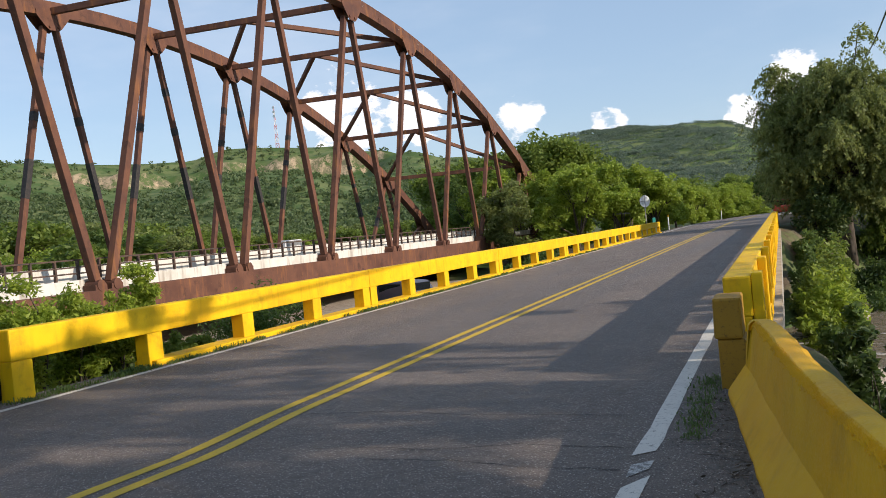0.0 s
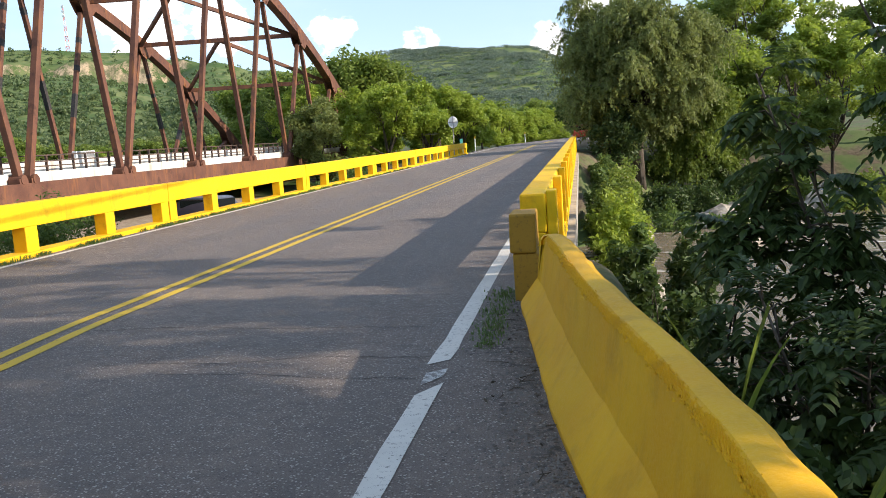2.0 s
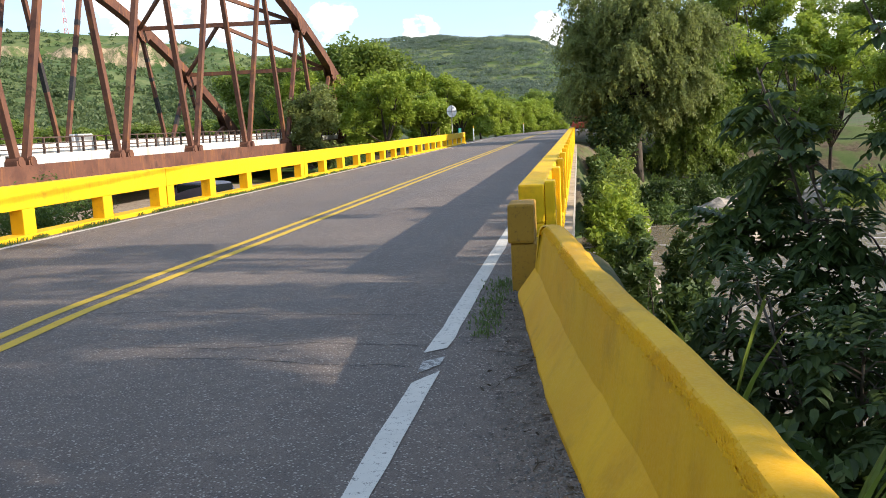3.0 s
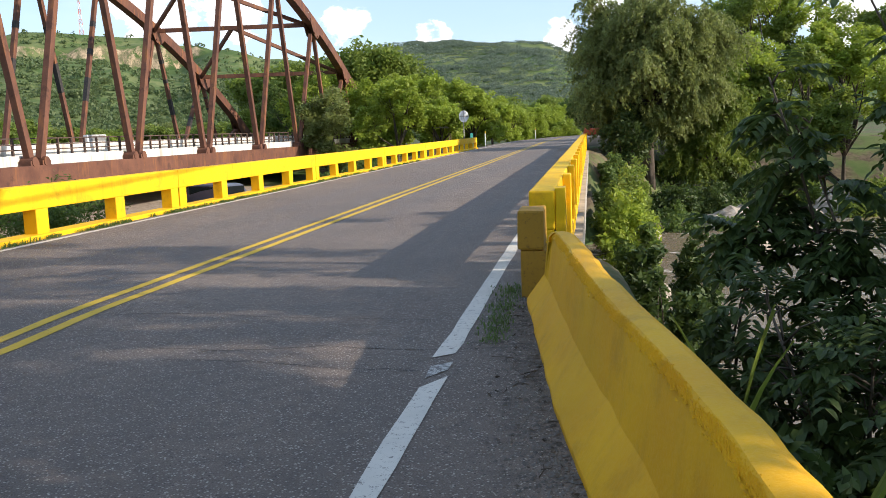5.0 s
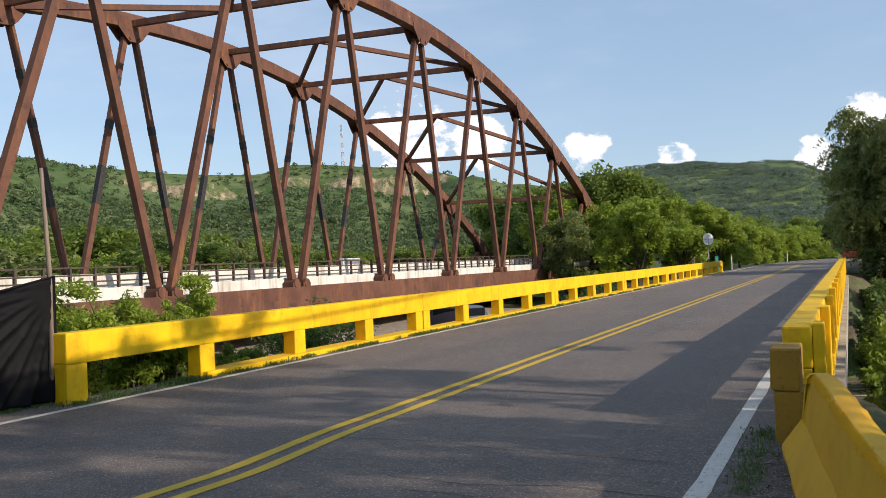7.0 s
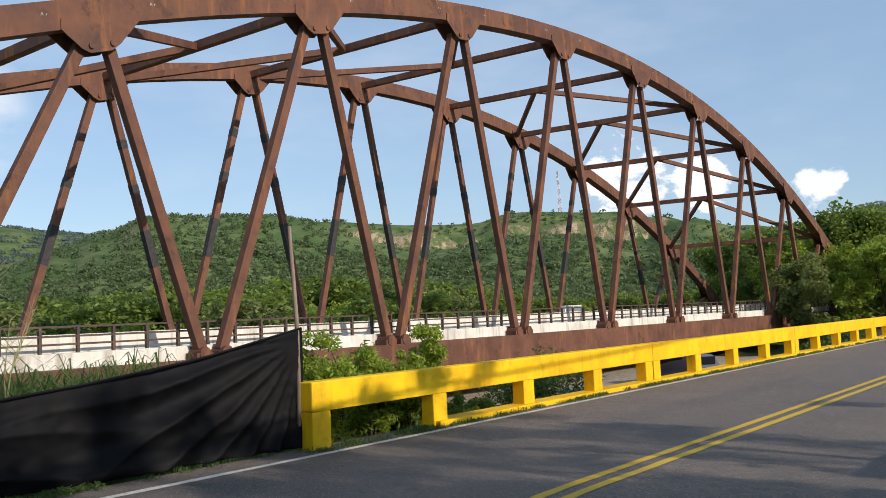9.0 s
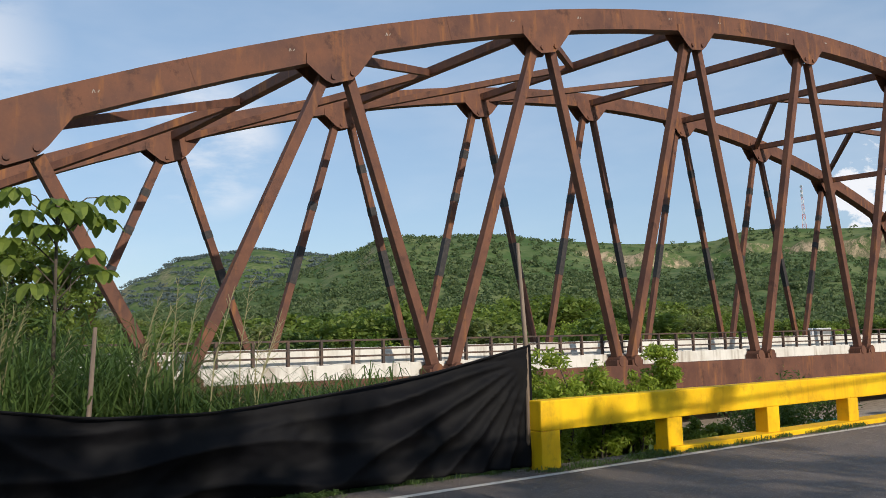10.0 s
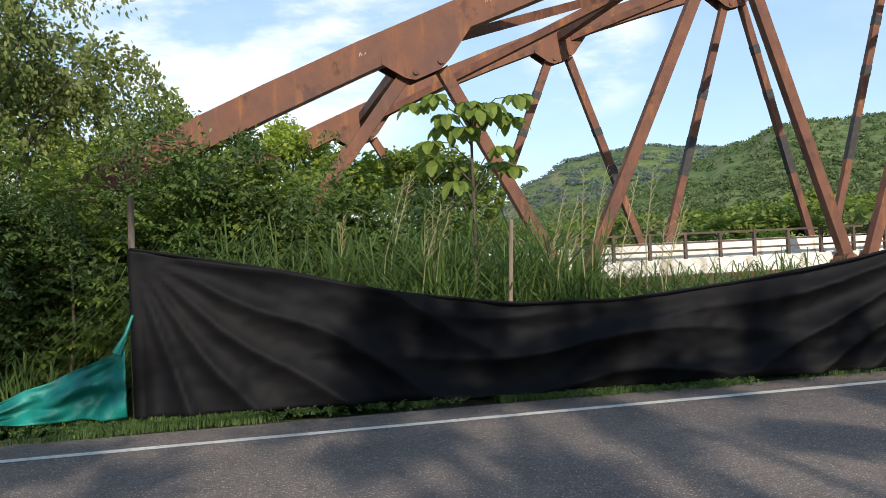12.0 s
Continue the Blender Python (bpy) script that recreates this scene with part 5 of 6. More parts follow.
for tip in nodes_l:
    qs = []
    turn = random.uniform(0, 6.28)
    tilt = Vector((tip.x, tip.y, 0)) * 0.5
    n = random.choice((6, 7, 8))
    for j in range(n):
        a = turn + 2 * math.pi * (j + random.uniform(-0.2, 0.2)) / n
        d = Vector((math.cos(a), math.sin(a), 0))
        side = Vector((-d.y, d.x, 0))
        L = random.uniform(0.20, 0.30)
        hang = random.uniform(0.45, 0.95)
        rows = []
        for t, w in ((0.10, 0.012), (0.35, 0.055), (0.65, 0.074), (0.88, 0.056), (1.0, 0.014)):
            p = tip + (d + tilt) * L * (t - 0.30 * t * t * hang) + Vector((0, 0, 0.03 * t - L * hang * t * t))
            rows.append((p - side * w + Vector((0, 0, w * 0.3)), p, p + side * w + Vector((0, 0, w * 0.3))))
        for r0, r1 in zip(rows, rows[1:]):
            qs += [(r0[0], r0[1], r1[1], r1[0]), (r0[1], r0[2], r1[2], r1[1])]
    soup("leaf", [[tuple(v) for v in q] for q in qs], LEAF, sap)

# bushes and trees behind the fence
for x, y, sx, h, m, lab in ((-13.4, -0.6, 1.6, 4.5, LEAF_DARK, "dense green bush behind the fence"), (-14.2, 1.6, 1.7, 4.3, LEAF, "dense green bush behind the fence"), (-12.4, 0.4, 1.1, 3.5, LEAF_DARK, "dark green bush behind the fence"),
                            (-12.3, -2.6, 1.4, 3.3, LEAF_DARK, "green bush beside the fence corner"), (-12.2, -4.8, 1.6, 3.0, LEAF_DARK, "dark bush on the verge"), (-15.2, -3.6, 2.2, 4.6, LEAF, "green bush on the verge"),
                            (-15.5, 3.4, 1.5, 3.9, LEAF_BRIGHT, "bright green bush behind the fence"), (-13.5, -8.0, 2.0, 4.0, LEAF, "green bush on the verge")):
    make_bush("verge_bush", on_ground(x, y), (sx * 1.15, sx * 1.15, h + 0.75), LEAF_DARK if sx > 1.65 else LEAF_SHADED, lab, 150, 120, 0.085, "bushes behind the fence", aspect=0.42, puff=0.16)
random.seed(31)


def frond_bush(at, size, material, label, clumps, leaflet=0.10, length=0.30):
    top = thing("verge_bush", at, label, "bush", "bushes behind the fence")
    cs = lump_centres(clumps, (0, 0, size[2] * 0.45), (size[0], size[1], size[2] * 0.52), 0.5, -0.9)
    bm = bmesh.new()
    qs = []
    for k, c in enumerate(cs):
        if k < 14:
            tube(*limb((random.uniform(-0.3, 0.3) * size[0], random.uniform(-0.3, 0.3) * size[1], -0.3), c, 0.03, 0.006, 0.4), 5, bm)
        for _ in range(7):
            d = Vector((c[0] / size[0] + random.gauss(0, 0.7), c[1] / size[1] + random.gauss(0, 0.7), random.gauss(0.35, 0.45)))
            b = Vector(c) + Vector((random.gauss(0, 0.16), random.gauss(0, 0.16), random.gauss(0, 0.14)))
            qs += frond_quads(b, d, length * random.uniform(0.7, 1.3), 5, leaflet * random.uniform(0.8, 1.2), random.uniform(0.1, 0.5))
    part("stem", bm, BARK, top)
    soup("foliage", [[tuple(v) for v in q] for q in qs], material, top)


for x, y, sx, ztop, m, n in ((-12.6, -0.5, 1.1, 3.55, LEAF_DARK, 170), (-12.7, 0.7, 1.0, 3.4, LEAF, 150), (-12.9, 1.9, 0.9, 3.0, LEAF_DARK, 130), (-13.2, 2.9, 0.8, 2.6, LEAF_DARK, 100), (-12.4, -1.7, 1.0, 3.3, LEAF, 120), (-11.9, -2.9, 1.0, 3.3, LEAF_SHADED, 120), (-13.6, -2.6, 1.3, 4.0, LEAF, 120), (-15.0, 3.4, 1.3, 2.95, LEAF_DARK, 170), (-16.5, 5.2, 1.3, 2.3, LEAF_DARK, 150)):
    g = ground_height(x, y)
    frond_bush((x, y, g - 0.05), (sx, sx * 0.95, ztop - g), m, "bush of feathery green sprays behind the fence", n)
# low leafy weeds at the foot of the cloth
foot = []
for _ in range(900):
    y = random.uniform(-4.5, 5.5)
    if noise.noise(Vector((3.0, y * 0.9, 6))) < random.uniform(-0.15, 0.45):
        continue
    foot.append((fence_line(max(-1, y))[0] + 0.08 + abs(random.gauss(0, 0.13)), y, 0.005 + 0.03 * random.random()))
tagged(soup("foot_weeds", leaves(np.array(foot), 0.04, (0.06, 0.07, 0.035), 16, 0.4, 0.4), GRASS), "low leafy weeds along the foot of the cloth", "weeds", kind="stuff")
spray_tree("airy_tree", on_ground(-17.5, -4.8), 11.5, (4.2, 4.0, 4.8), LEAF_OLIVE, "tall airy tree with dangling leafy twigs", 62, 20, 52, 0.115, 1.25, 0.16, 0.3, 0.5, 0.10)
for x, y, h, w, m in ((-33, 8.0, 7.8, 2.6, LEAF), (-38, 3.0, 9.5, 3.6, LEAF_BRIGHT), (-31, -1.5, 9.2, 3.0, LEAF), (-36, -4.5, 9.5, 3.4, LEAF_BRIGHT)):
    make_tree("airy_tree", on_ground(x, y), h, (w, w, h * 0.38), m, "round leafy tree behind the end of the arch", 200, 60, 0.22, 0.16, 0.3, 0.5, lobes=12, lobe=(0.26, 0.45), out=(0.3, 0.8))
make_tree("airy_tree", on_ground(-24, 0.5), 6.5, (3.2, 3, 2.6), LEAF, "green tree behind the end of the arch", 100, 50, 0.24, 0.15, 0.3, 0.6, lobes=6)
make_tree("airy_tree", on_ground(-40, 5), 8.5, (5, 4, 3.4), LEAF_BRIGHT, "green tree behind the end of the arch", 130, 50, 0.34, 0.2, 0.3, 0.8, lobes=7)
make_tree("airy_tree", on_ground(-44, -6), 10.0, (6, 5, 4.2), LEAF, "green tree behind the end of the arch", 130, 50, 0.36, 0.2, 0.3, 0.8, lobes=7)
for x, y, sx, h, m in ((-11.9, 0.3, 0.7, 2.8, LEAF_SHADED), (-12.2, 2.0, 0.8, 2.7, LEAF_DARK), (-11.8, 1.3, 0.5, 2.2, LEAF), (-12.4, 4.0, 0.7, 2.2, LEAF), (-11.8, -0.4, 0.6, 2.6, LEAF_SHADED), (-11.6, 3.7, 0.4, 1.7, LEAF)):
    make_bush("verge_bush", on_ground(x, y), (sx, sx, h), m, "leafy bush among the tall grass", 60, 60, 0.12, "bushes behind the fence", aspect=0.4)
# shrubs between the fence and the parapet, and below it
for x, y, sx, h, m in ((-9.95, 9.5, 0.6, 1.85, LEAF_BRIGHT), (-10.0, 10.7, 0.6, 1.7, LEAF_BRIGHT), (-10.0, 12.1, 0.45, 1.95, LEAF_BRIGHT), (-9.9, 11.4, 0.4, 1.45, LEAF_BRIGHT), (-10.6, 11.2, 0.8, 1.0, LEAF), (-10.3, 13.6, 0.7, 0.7, LEAF), (-10.6, 16.0, 0.9, 1.7, LEAF_DARK), (-11.4, 18.5, 1.3, 2.4, LEAF_DARK), (-10.2, 8.9, 0.5, 1.0, LEAF)):
    make_bush("shrub", on_ground(x, y), (sx, sx * 1.1, h), m, "leafy yellow-green shrub behind the parapet", 76, 75, 0.10, "shrubs behind the parapet", aspect=0.34)
random.seed(41)
for k in range(8):
    x, y = random.uniform(-12.4, -10.5), 13.5 + 1.9 * k + random.uniform(-0.5, 0.5)
    make_bush("shrub", on_ground(x, y), (0.9, 1.1, -ground_height(x, y) + random.uniform(-0.5, 0.15)), (LEAF, LEAF_DARK, LEAF_BRIGHT)[k % 3], "leafy green shrub below the parapet", 46, 46, 0.15, "shrubs behind the parapet", aspect=0.4)
for k in range(9):
    x, y = random.uniform(4.5, 10.0), random.uniform(52, 70)
    make_bush("bank_bush", on_ground(x, y), (1.6, 1.6, random.uniform(1.6, 2.8)), LEAF_DARK, "dark bush on the far river bank", 60, 46, 0.26, "bushes on the far bank", aspect=0.45)
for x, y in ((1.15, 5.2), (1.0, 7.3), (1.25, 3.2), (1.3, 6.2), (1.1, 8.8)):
    make_bush("undergrowth_bush", on_ground(x, y), (0.4, 0.5, 0.75), LEAF_SHADED, "low shaded bush at the barrier's foot", 40, 34, 0.13, "undergrowth below the barrier", aspect=0.5)
for k in range(9):
    x, y = random.uniform(-16, -10.6), random.uniform(46, 70)
    make_bush("valley_bush", on_ground(x, y), (1.4, 1.4, random.uniform(1.4, 2.6)), LEAF_DARK, "dark bush in the valley between the bridges", 40, 40, 0.22, "bushes between the bridges")

# --- small things along the road ---
def traffic_sign(name, at, face, label, diamond=False, radius=0.38, height=2.7):
    top = thing(name, at, label, "road sign")
    part("pole", box(-0.03, -0.03, -0.4, 0.03, 0.03, height + (0 if diamond else 0.3), 0.005), GREY_METAL, top)
    bm = bmesh.new()
    n = 4 if diamond else 28
    for y in (-0.036, -0.05):
        bm.faces.new([bm.verts.new((radius * math.cos(2 * math.pi * j / n), y, height + radius * math.sin(2 * math.pi * j / n))) for j in range(n)])
    bm.verts.ensure_lookup_table()
    for j in range(n):
        bm.faces.new((bm.verts[j], bm.verts[(j + 1) % n], bm.verts[n + (j + 1) % n], bm.verts[n + j]))
    plate = part("plate", bm, face, top)
    return top, plate


sign, plate = traffic_sign("round_sign", (-9.75, 70.8, 0), SIGN_WHITE, "round white road sign seen from its back on a pole", False, 0.46, 2.55)
part("bracket", box(-0.40, -0.062, 2.53, 0.40, -0.052, 2.58), GREY_METAL, sign)
part("bracket", box(-0.025, -0.066, 2.1, 0.025, -0.053, 3.0), GREY_METAL, sign)
sign.rotation_euler = (0, 0, radians(42))
warn, plate = traffic_sign("curve_sign", (1.35, 78, 0.1), SIGN_YELLOW, "amber diamond warning sign with a black bend arrow", True, 0.62, 2.0)
arrow = bmesh.new()
box(-0.16, -0.062, 1.72, -0.06, -0.054, 2.10, 0, arrow)
box(-0.16, -0.062, 2.10, 0.10, -0.054, 2.20, 0, arrow)
tri = [arrow.verts.new(p) for p in ((0.08, -0.06, 2.0), (0.28, -0.06, 2.15), (0.08, -0.06, 2.30))]
arrow.faces.new(tri)
part("arrow", arrow, BLACK, warn, "black bend arrow")
marker = thing("marker_post", (-9.6, 84, 0), "slim white marker post with an amber top", "marker post")
part("pole", tube([(0, 0, -0.2), (0, 0, 1.1)], 0.05, 8), SIGN_WHITE, marker)
part("top", tube([(0, 0, 1.1), (0, 0, 1.3)], 0.055, 8), SIGN_YELLOW, marker)
marker2 = copy_thing(marker, pose(-7.2, 122, 0))
kiosk = thing("kiosk", (-13.0, 80, ground_height(-13.0, 80)), "small open kiosk with a grey sheet roof", "kiosk")
for sx in (-0.7, 0.7):
    for sy in (-0.5, 0.5):
        part("post", tube([(sx, sy, -0.3), (sx, sy, 2.3)], 0.05, 6), POLE, kiosk)
part("roof", box(-1.1, -0.8, 2.3, 1.1, 0.8, 2.36, 0.01, None, pose(0, 0, 0, 4, 3, 0)), GREY_METAL, kiosk)
net = bmesh.new()
box(-0.02, -0.9, -0.2, 0.02, 0.9, 1.0, 0.01, net)
tagged(part("green_net", net, TEAL), "teal netting hung beside the road", "netting").location = (-9.9, 76.5, 0.2)


def saloon(name, at, turn, paint, label, length=4.5, width=1.85, height=1.55):
    top = thing(name, at, label, "car")
    top.rotation_euler = (0, 0, radians(turn))
    bm = bmesh.new()
    prof = [(-0.5, 0.22), (-0.5, 0.52), (-0.47, 0.60), (-0.40, 0.97), (-0.30, 1.0), (0.08, 1.0), (0.24, 0.63), (0.46, 0.55), (0.5, 0.45), (0.5, 0.22)]
    rows = []
    for sx, k in ((-0.5, 0.0), (-0.46, 1.0), (0.46, 1.0), (0.5, 0.0)):
        rows.append([bm.verts.new((sx * width * (0.86 if z > 0.62 else 1.0), y * length, (z if k or z < 0.6 else 0.58 + (z - 0.58) * 0.9) * height)) for y, z in prof])
    for a, b in zip(rows, rows[1:]):
        for j in range(len(prof)):
            bm.faces.new((a[j], a[(j + 1) % len(prof)], b[(j + 1) % len(prof)], b[j]))
    bm.faces.new(rows[0])
    bm.faces.new(rows[-1])
    body = part("body", bm, paint, top)
    part("rear_window", box(-0.36 * width, -0.462 * length, 0.68 * height, 0.36 * width, -0.40 * length, 0.93 * height, 0.02), GLASS_DARK, top)
    for sx in (-1, 1):
        part("side_window", box(sx * 0.435 * width - 0.02, -0.33 * length, 0.66 * height, sx * 0.435 * width + 0.02, 0.10 * length, 0.93 * height, 0.015), GLASS_DARK, top)
        part("rear_lamp", box(sx * 0.40 * width - 0.14, -0.508 * length, 0.50 * height, sx * 0.40 * width + 0.12, -0.48 * length, 0.60 * height, 0.01), LAMP_RED, top)
        for y in (-0.31, 0.31):
            part("wheel", tube([(sx * 0.40 * width, y * length, 0.33), (sx * 0.51 * width, y * length, 0.33)], 0.33, 18), RUBBER, top)
    part("bumper", box(-0.47 * width, -0.515 * length, 0.24 * height, 0.47 * width, -0.49 * length, 0.42 * height, 0.02), BLACK, top)
    return top


saloon("car", (1.0, 134, 0.0), -14, CAR_DARK, "dark family car driving away over the bridge", 4.6, 1.95, 1.65)
truck = thing("pickup_truck", (0.35, 93, 0.0), "orange-red pickup truck parked past the parapet", "truck")
part("bed", box(-1.0, -2.2, 0.55, 1.0, 0.2, 1.15, 0.05), CAR_RED, truck)
part("cab", box(-0.9, 0.2, 0.55, 0.9, 1.9, 1.75, 0.14), CAR_RED, truck)
part("window", box(-0.72, 0.17, 1.2, 0.72, 0.23, 1.6, 0.03), GLASS_DARK, truck)
part("bonnet", box(-0.88, 1.9, 0.5, 0.88, 3.0, 1.15, 0.12), CAR_RED, truck)
for sx in (-1, 1):
    for y in (-1.4, 2.2):
        part("wheel", tube([(sx * 0.75, y, 0.38), (sx * 1.0, y, 0.38)], 0.38, 16), RUBBER, truck)
part("tailgate", box(-0.96, -2.26, 0.62, 0.96, -2.2, 1.12, 0.02), CAR_RED, truck)
# abutment wall beyond the parapet
tagged(part("abutment", box(-0.2, 73.2, -3.2, 3.4, 74.0, 0.55, 0.03), CONCRETE), "stained concrete abutment wall by the bridge end", "wall", kind="structure")

# yard below, between the bridges
yv = [(x, y, ground_height(x, y) + 0.05) for y in range(27, 66, 2) for x in range(-32, -11, 2)]
yf = [(r * 11 + c, r * 11 + c + 1, r * 11 + c + 12, r * 11 + c + 11) for r in range(19) for c in range(10)]
tagged(link_mesh("yard", yv, yf, SAND, smooth=True), "pale sandy yard between the two bridges", "yard", kind="structure")
saloon("car", on_ground(-18.7, 42.3, 0.0), 60, CAR_GREY, "blue-grey car parked in the yard below", 4.4, 1.8, 1.5)
blocks = thing("water_barrier", on_ground(-22, 52, 0.0), "orange plastic road barrier in the yard", "barrier")
part("body", box(-0.9, -0.22, 0, 0.9, 0.22, 0.9, 0.08), CAR_RED, blocks)
part("stripe", box(-0.8, -0.235, 0.35, 0.8, -0.222, 0.6), SIGN_WHITE, blocks)
gq = bmesh.new()
bmesh.ops.create_grid(gq, x_segments=16, y_segments=8, size=1)
for v in gq.verts:
    v.co = Vector((v.co.x * 2.6, v.co.y * 1.3, 0.62 + 0.25 * noise.noise(v.co * 2.3) - 0.5 * v.co.y * v.co.y))
tp = tagged(part("tarpaulin", gq, TEAL, None, "", True), "teal tarpaulin spread over a heap in the yard", "tarpaulin")
tp.location = on_ground(-17.2, 33.6, 0.0)
tp.rotation_euler = (0, 0, radians(35))
tp.modifiers.new("thickness", 'SOLIDIFY').thickness = 0.02

# white cabinet on the arch bridge's barrier
cab = thing("cabinet", (XN - 2.17, 43.5, 1.62), "white metal cabinet standing on the bridge barrier", "cabinet")
part("body", box(-0.12, -0.9, 0, 0.12, 0.9, 0.36, 0.02), SIGN_WHITE, cab)
part("door", box(0.121, -0.8, 0.04, 0.135, -0.05, 0.32), GREY_METAL, cab)
part("door", box(0.121, 0.05, 0.04, 0.135, 0.8, 0.32), GREY_METAL, cab)

# telecom mast on the ridge
mx, my = -860 * math.sin(radians(30.4)), 860 * math.cos(radians(30.4))
mz = ground_height(mx, my)
mast = thing("telecom_mast", (mx, my, mz - 1), "slender red and white lattice telecom mast on the ridge", "mast")
for k in range(9):
    a, b = 2.2 * (1 - k / 10), 2.2 * (1 - (k + 1) / 10)
    z0, z1 = 4.4 * k, 4.4 * (k + 1)
    bm = bmesh.new()
    cs0 = [(a * math.cos(q), a * math.sin(q), z0) for q in (0.5, 2.6, 4.7)]
    cs1 = [(b * math.cos(q), b * math.sin(q), z1) for q in (0.5, 2.6, 4.7)]
    for j in range(3):
        tube([cs0[j], cs1[j]], 0.22, 4, bm)
        tube([cs0[j], cs1[(j + 1) % 3]], 0.14, 4, bm)
        tube([cs1[j], cs1[(j + 1) % 3]], 0.14, 4, bm)
    part("section", bm, MAST if k % 2 else MAST_RED, mast)
for z in (30, 34, 38):
    part("dish", tube([(0.6, -1.6, z), (0.6, -1.0, z)], [1.3, 1.2], 10), SIGN_WHITE, mast)

# overhead cable over the river
wire = bmesh.new()
pts = []
a, b = Vector((3.2, 27.5, 6.6)), Vector((6.5, 76, 11.4))
for k in range(25):
    t = k / 24 * 1.6 - 0.6
    p = a.lerp(b, t)
    p.z -= 3.0 * t * (1 - t) * 0.4
    pts.append(p)
tube(pts, 0.03, 5, wire)
tagged(part("cable", wire, BLACK), "black overhead cable strung above the river bank", "cable", kind="structure")

# house behind the bushes
house = thing("house", on_ground(-29, 3.5, 0.75), "low white house with a pale roof behind the bushes", "house")
part("wall", box(-2.2, -1.6, -0.3, 2.2, 1.8, 4.0), PLASTER, house)
rb = bmesh.new()
for sx in (-1, 1):
    beam((sx * 1.5, -1.9, 4.4), (sx * 1.5, 2.1, 4.4), 3.4, 0.12, (sx * 0.45, 0, 1), 0, rb)
part("roof", rb, PLASTER, house)
for y in (-0.8, 0.9):
    w = part("window", box(2.19, y - 0.5, 1.2, 2.23, y + 0.5, 2.4), DARK, house)
    part("frame", box(2.2, y - 0.56, 1.12, 2.26, y + 0.56, 1.2), PLASTER, w)
brick = thing("shed", on_ground(-16.8, -6.6, 0.0), "low brick shed hidden in the bushes", "shed")
part("wall", box(-1.4, -2.0, -0.3, 1.4, 2.0, 3.2), ROOF, brick)
part("roof", box(-1.7, -2.3, 3.2, 1.7, 2.3, 3.32, 0.02), GREY_METAL, brick)

# gravel shoulder beside the barrier
random.seed(55)
stones = []
for _ in range(3600):
    y = random.uniform(1.5, 8.0)
    x = barrier_x(y) - abs(random.gauss(0, 0.2)) - 0.01
    if x < -0.86:
        continue
    s = random.choice((0.004, 0.006, 0.009, 0.013))
    a = random.uniform(0, 6.28)
    c, d = s * math.cos(a), s * math.sin(a)
    z = s * random.uniform(0.5, 0.9)
    p = [(x + c, y + d, 0.001), (x - d, y + c, 0.001), (x - c, y - d, 0.001), (x + d, y - c, 0.001)]
    t = (x + 0.2 * c, y + 0.2 * d, z)
    stones += [(p[0], p[1], t, t), (p[1], p[2], t, t), (p[2], p[3], t, t), (p[3], p[0], t, t)]
sv, sf = [], []
for q in stones:
    i = len(sv)
    sv += [q[0], q[1], q[2]]
    sf.append((i, i + 1, i + 2))
tagged(link_mesh("gravel", sv, sf, GRIT), "loose gravel and grit along the barrier foot", "gravel", kind="stuff")


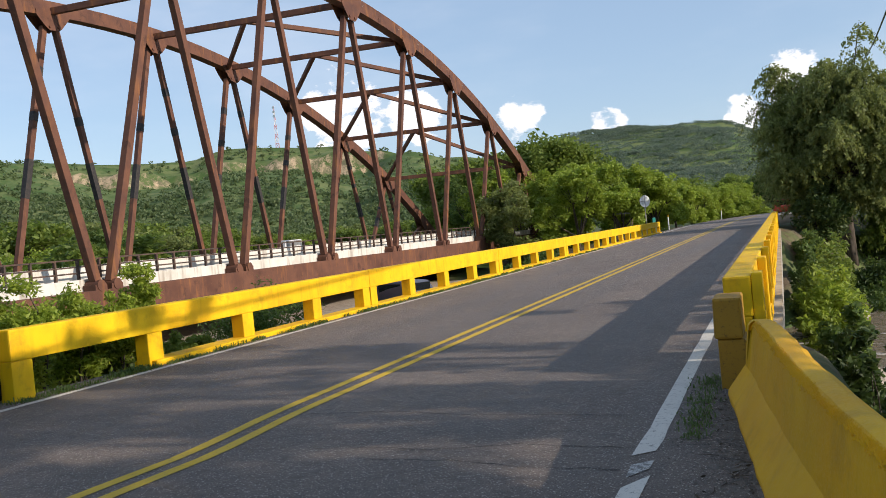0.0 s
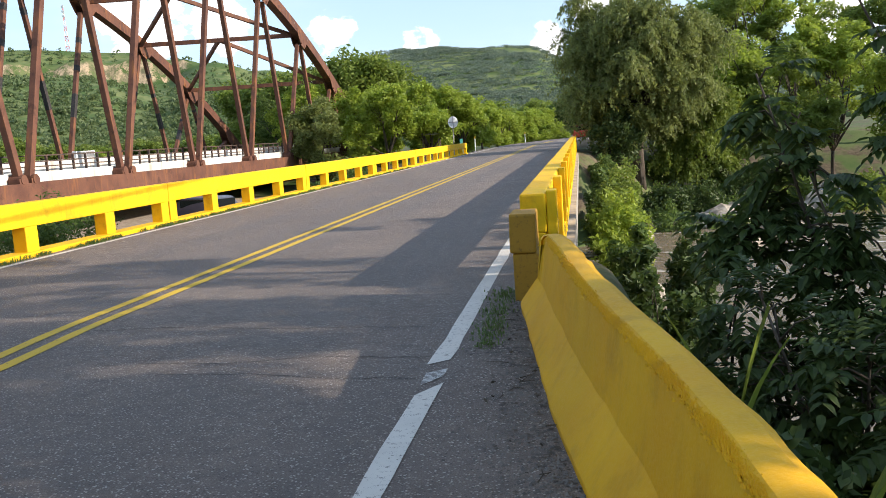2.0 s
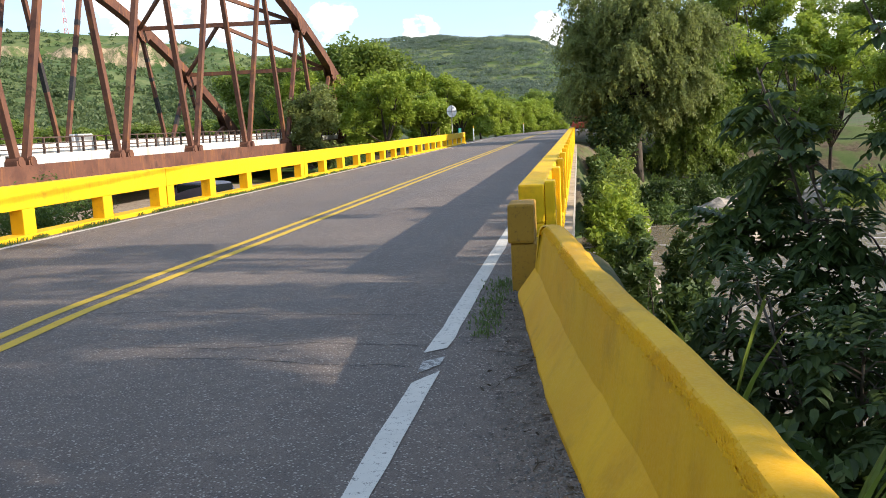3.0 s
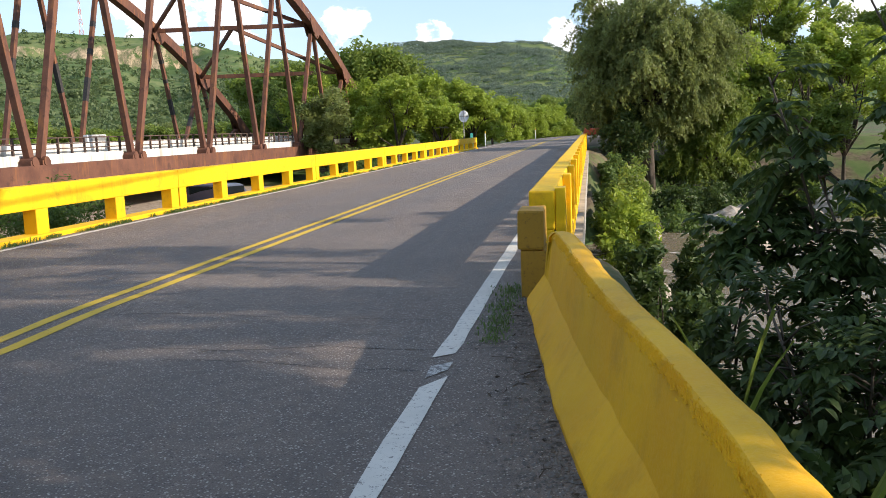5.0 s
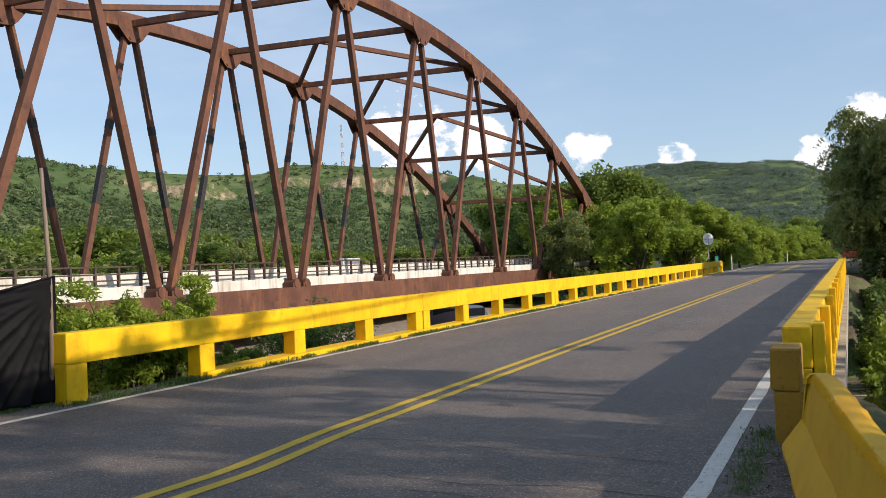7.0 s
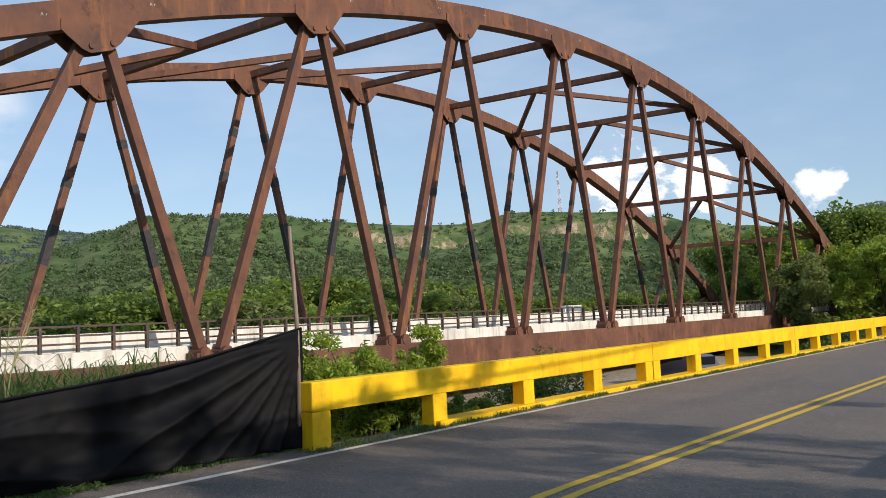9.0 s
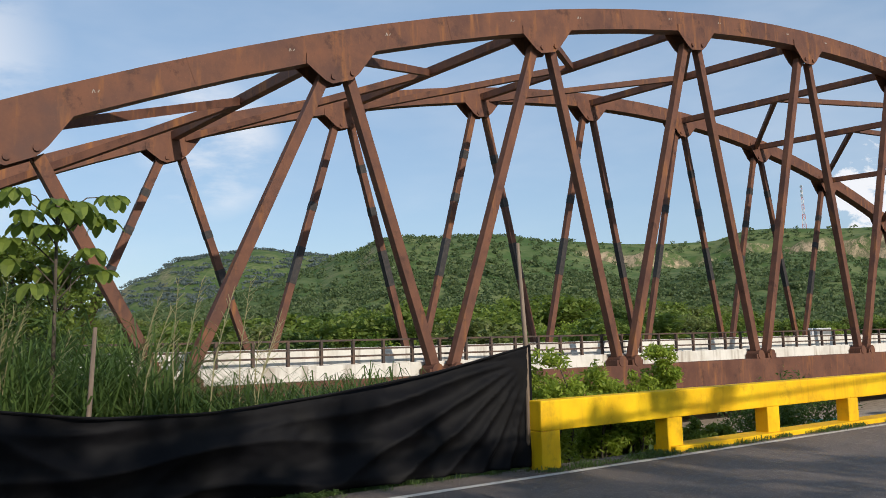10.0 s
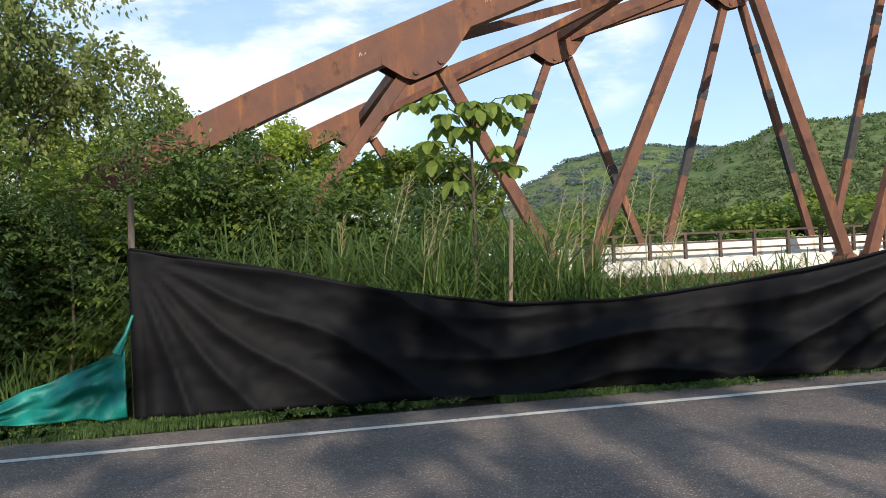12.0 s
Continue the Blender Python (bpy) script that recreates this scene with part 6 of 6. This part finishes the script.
# dry twigs and leaf litter along the barrier foot
for k in range(22):
    y = random.uniform(2.6, 7.6)
    x = barrier_x(y) - 0.04 - abs(random.gauss(0, 0.14))
    a = random.uniform(0, 6.28)
    L = random.uniform(0.05, 0.16)
    c = Vector((math.cos(a), math.sin(a), 0)) * L
    bm = tube([(0, 0, 0.006), tuple(c * 0.5 + Vector((0.012, -0.008, 0.010))), tuple(c + Vector((0, 0, 0.006)))], [0.0035, 0.003, 0.002], 5)
    twig = tagged(part("twig", bm, BARK, None), "dry brown twig lying on the shoulder", "twig", "litter on the shoulder")
    twig.location = (x, y, 0.0)
litter = []
for _ in range(260):
    y = random.uniform(2.0, 8.0)
    x = barrier_x(y) - 0.02 - abs(random.gauss(0, 0.13))
    litter.append((x, y, 0.012))
tagged(soup("leaf_litter", leaves(np.array(litter), 0.035, (0.02, 0.02, 0.006), 1, 0.9, 0.45), BARK), "dry leaf litter along the barrier foot", "leaf litter", kind="stuff")


# cracks in the asphalt, cut as thin dark seams
def crack(points, width):
    vs, fs = [], []
    fine = []
    for (x0, y0), (x1, y1) in zip(points, points[1:]):
        n = max(3, int(math.hypot(x1 - x0, y1 - y0) / 0.05))
        fine += [(x0 + (x1 - x0) * k / n, y0 + (y1 - y0) * k / n) for k in range(n)]
    for x, y in fine:
        w = width * (0.5 + 0.9 * abs(noise.noise(Vector((x * 7, y * 7, 1)))))
        oy = 0.035 * noise.noise(Vector((x * 6, y * 6, 2))) + 0.015 * noise.noise(Vector((x * 25, y * 25, 3)))
        vs += [(x, y + oy - w, 0.0035), (x, y + oy + w, 0.0035)]
    for k in range(len(fine) - 1):
        fs.append((2 * k, 2 * k + 1, 2 * k + 3, 2 * k + 2))
    return tagged(link_mesh("crack", vs, fs, TAR), "dark crack across the worn asphalt", "road crack", kind="structure")


TAR = mat("crack_tar", plain((0.018, 0.018, 0.019), 0.8))
crack([(-4.4, 7.3), (-3.4, 7.35), (-2.6, 7.15), (-1.7, 7.1), (-1.2, 7.0)], 0.007)
crack([(-3.2, 6.1), (-2.5, 6.0), (-1.9, 6.15), (-1.3, 6.05), (-0.5, 6.1)], 0.006)
crack([(-2.9, 5.75), (-2.2, 5.7), (-1.6, 5.55), (-1.0, 5.5)], 0.005)
crack([(-0.9, 6.3), (-0.6, 6.2), (-0.35, 6.25)], 0.007)
crack([(-8.5, 6.9), (-8.2, 7.0), (-8.0, 6.6), (-7.6, 6.55)], 0.008)
crack([(-2.2, 19.1), (-8.4, 19.2)], 0.012)
crack([(-1.0, 29.3), (-8.4, 29.3)], 0.015)
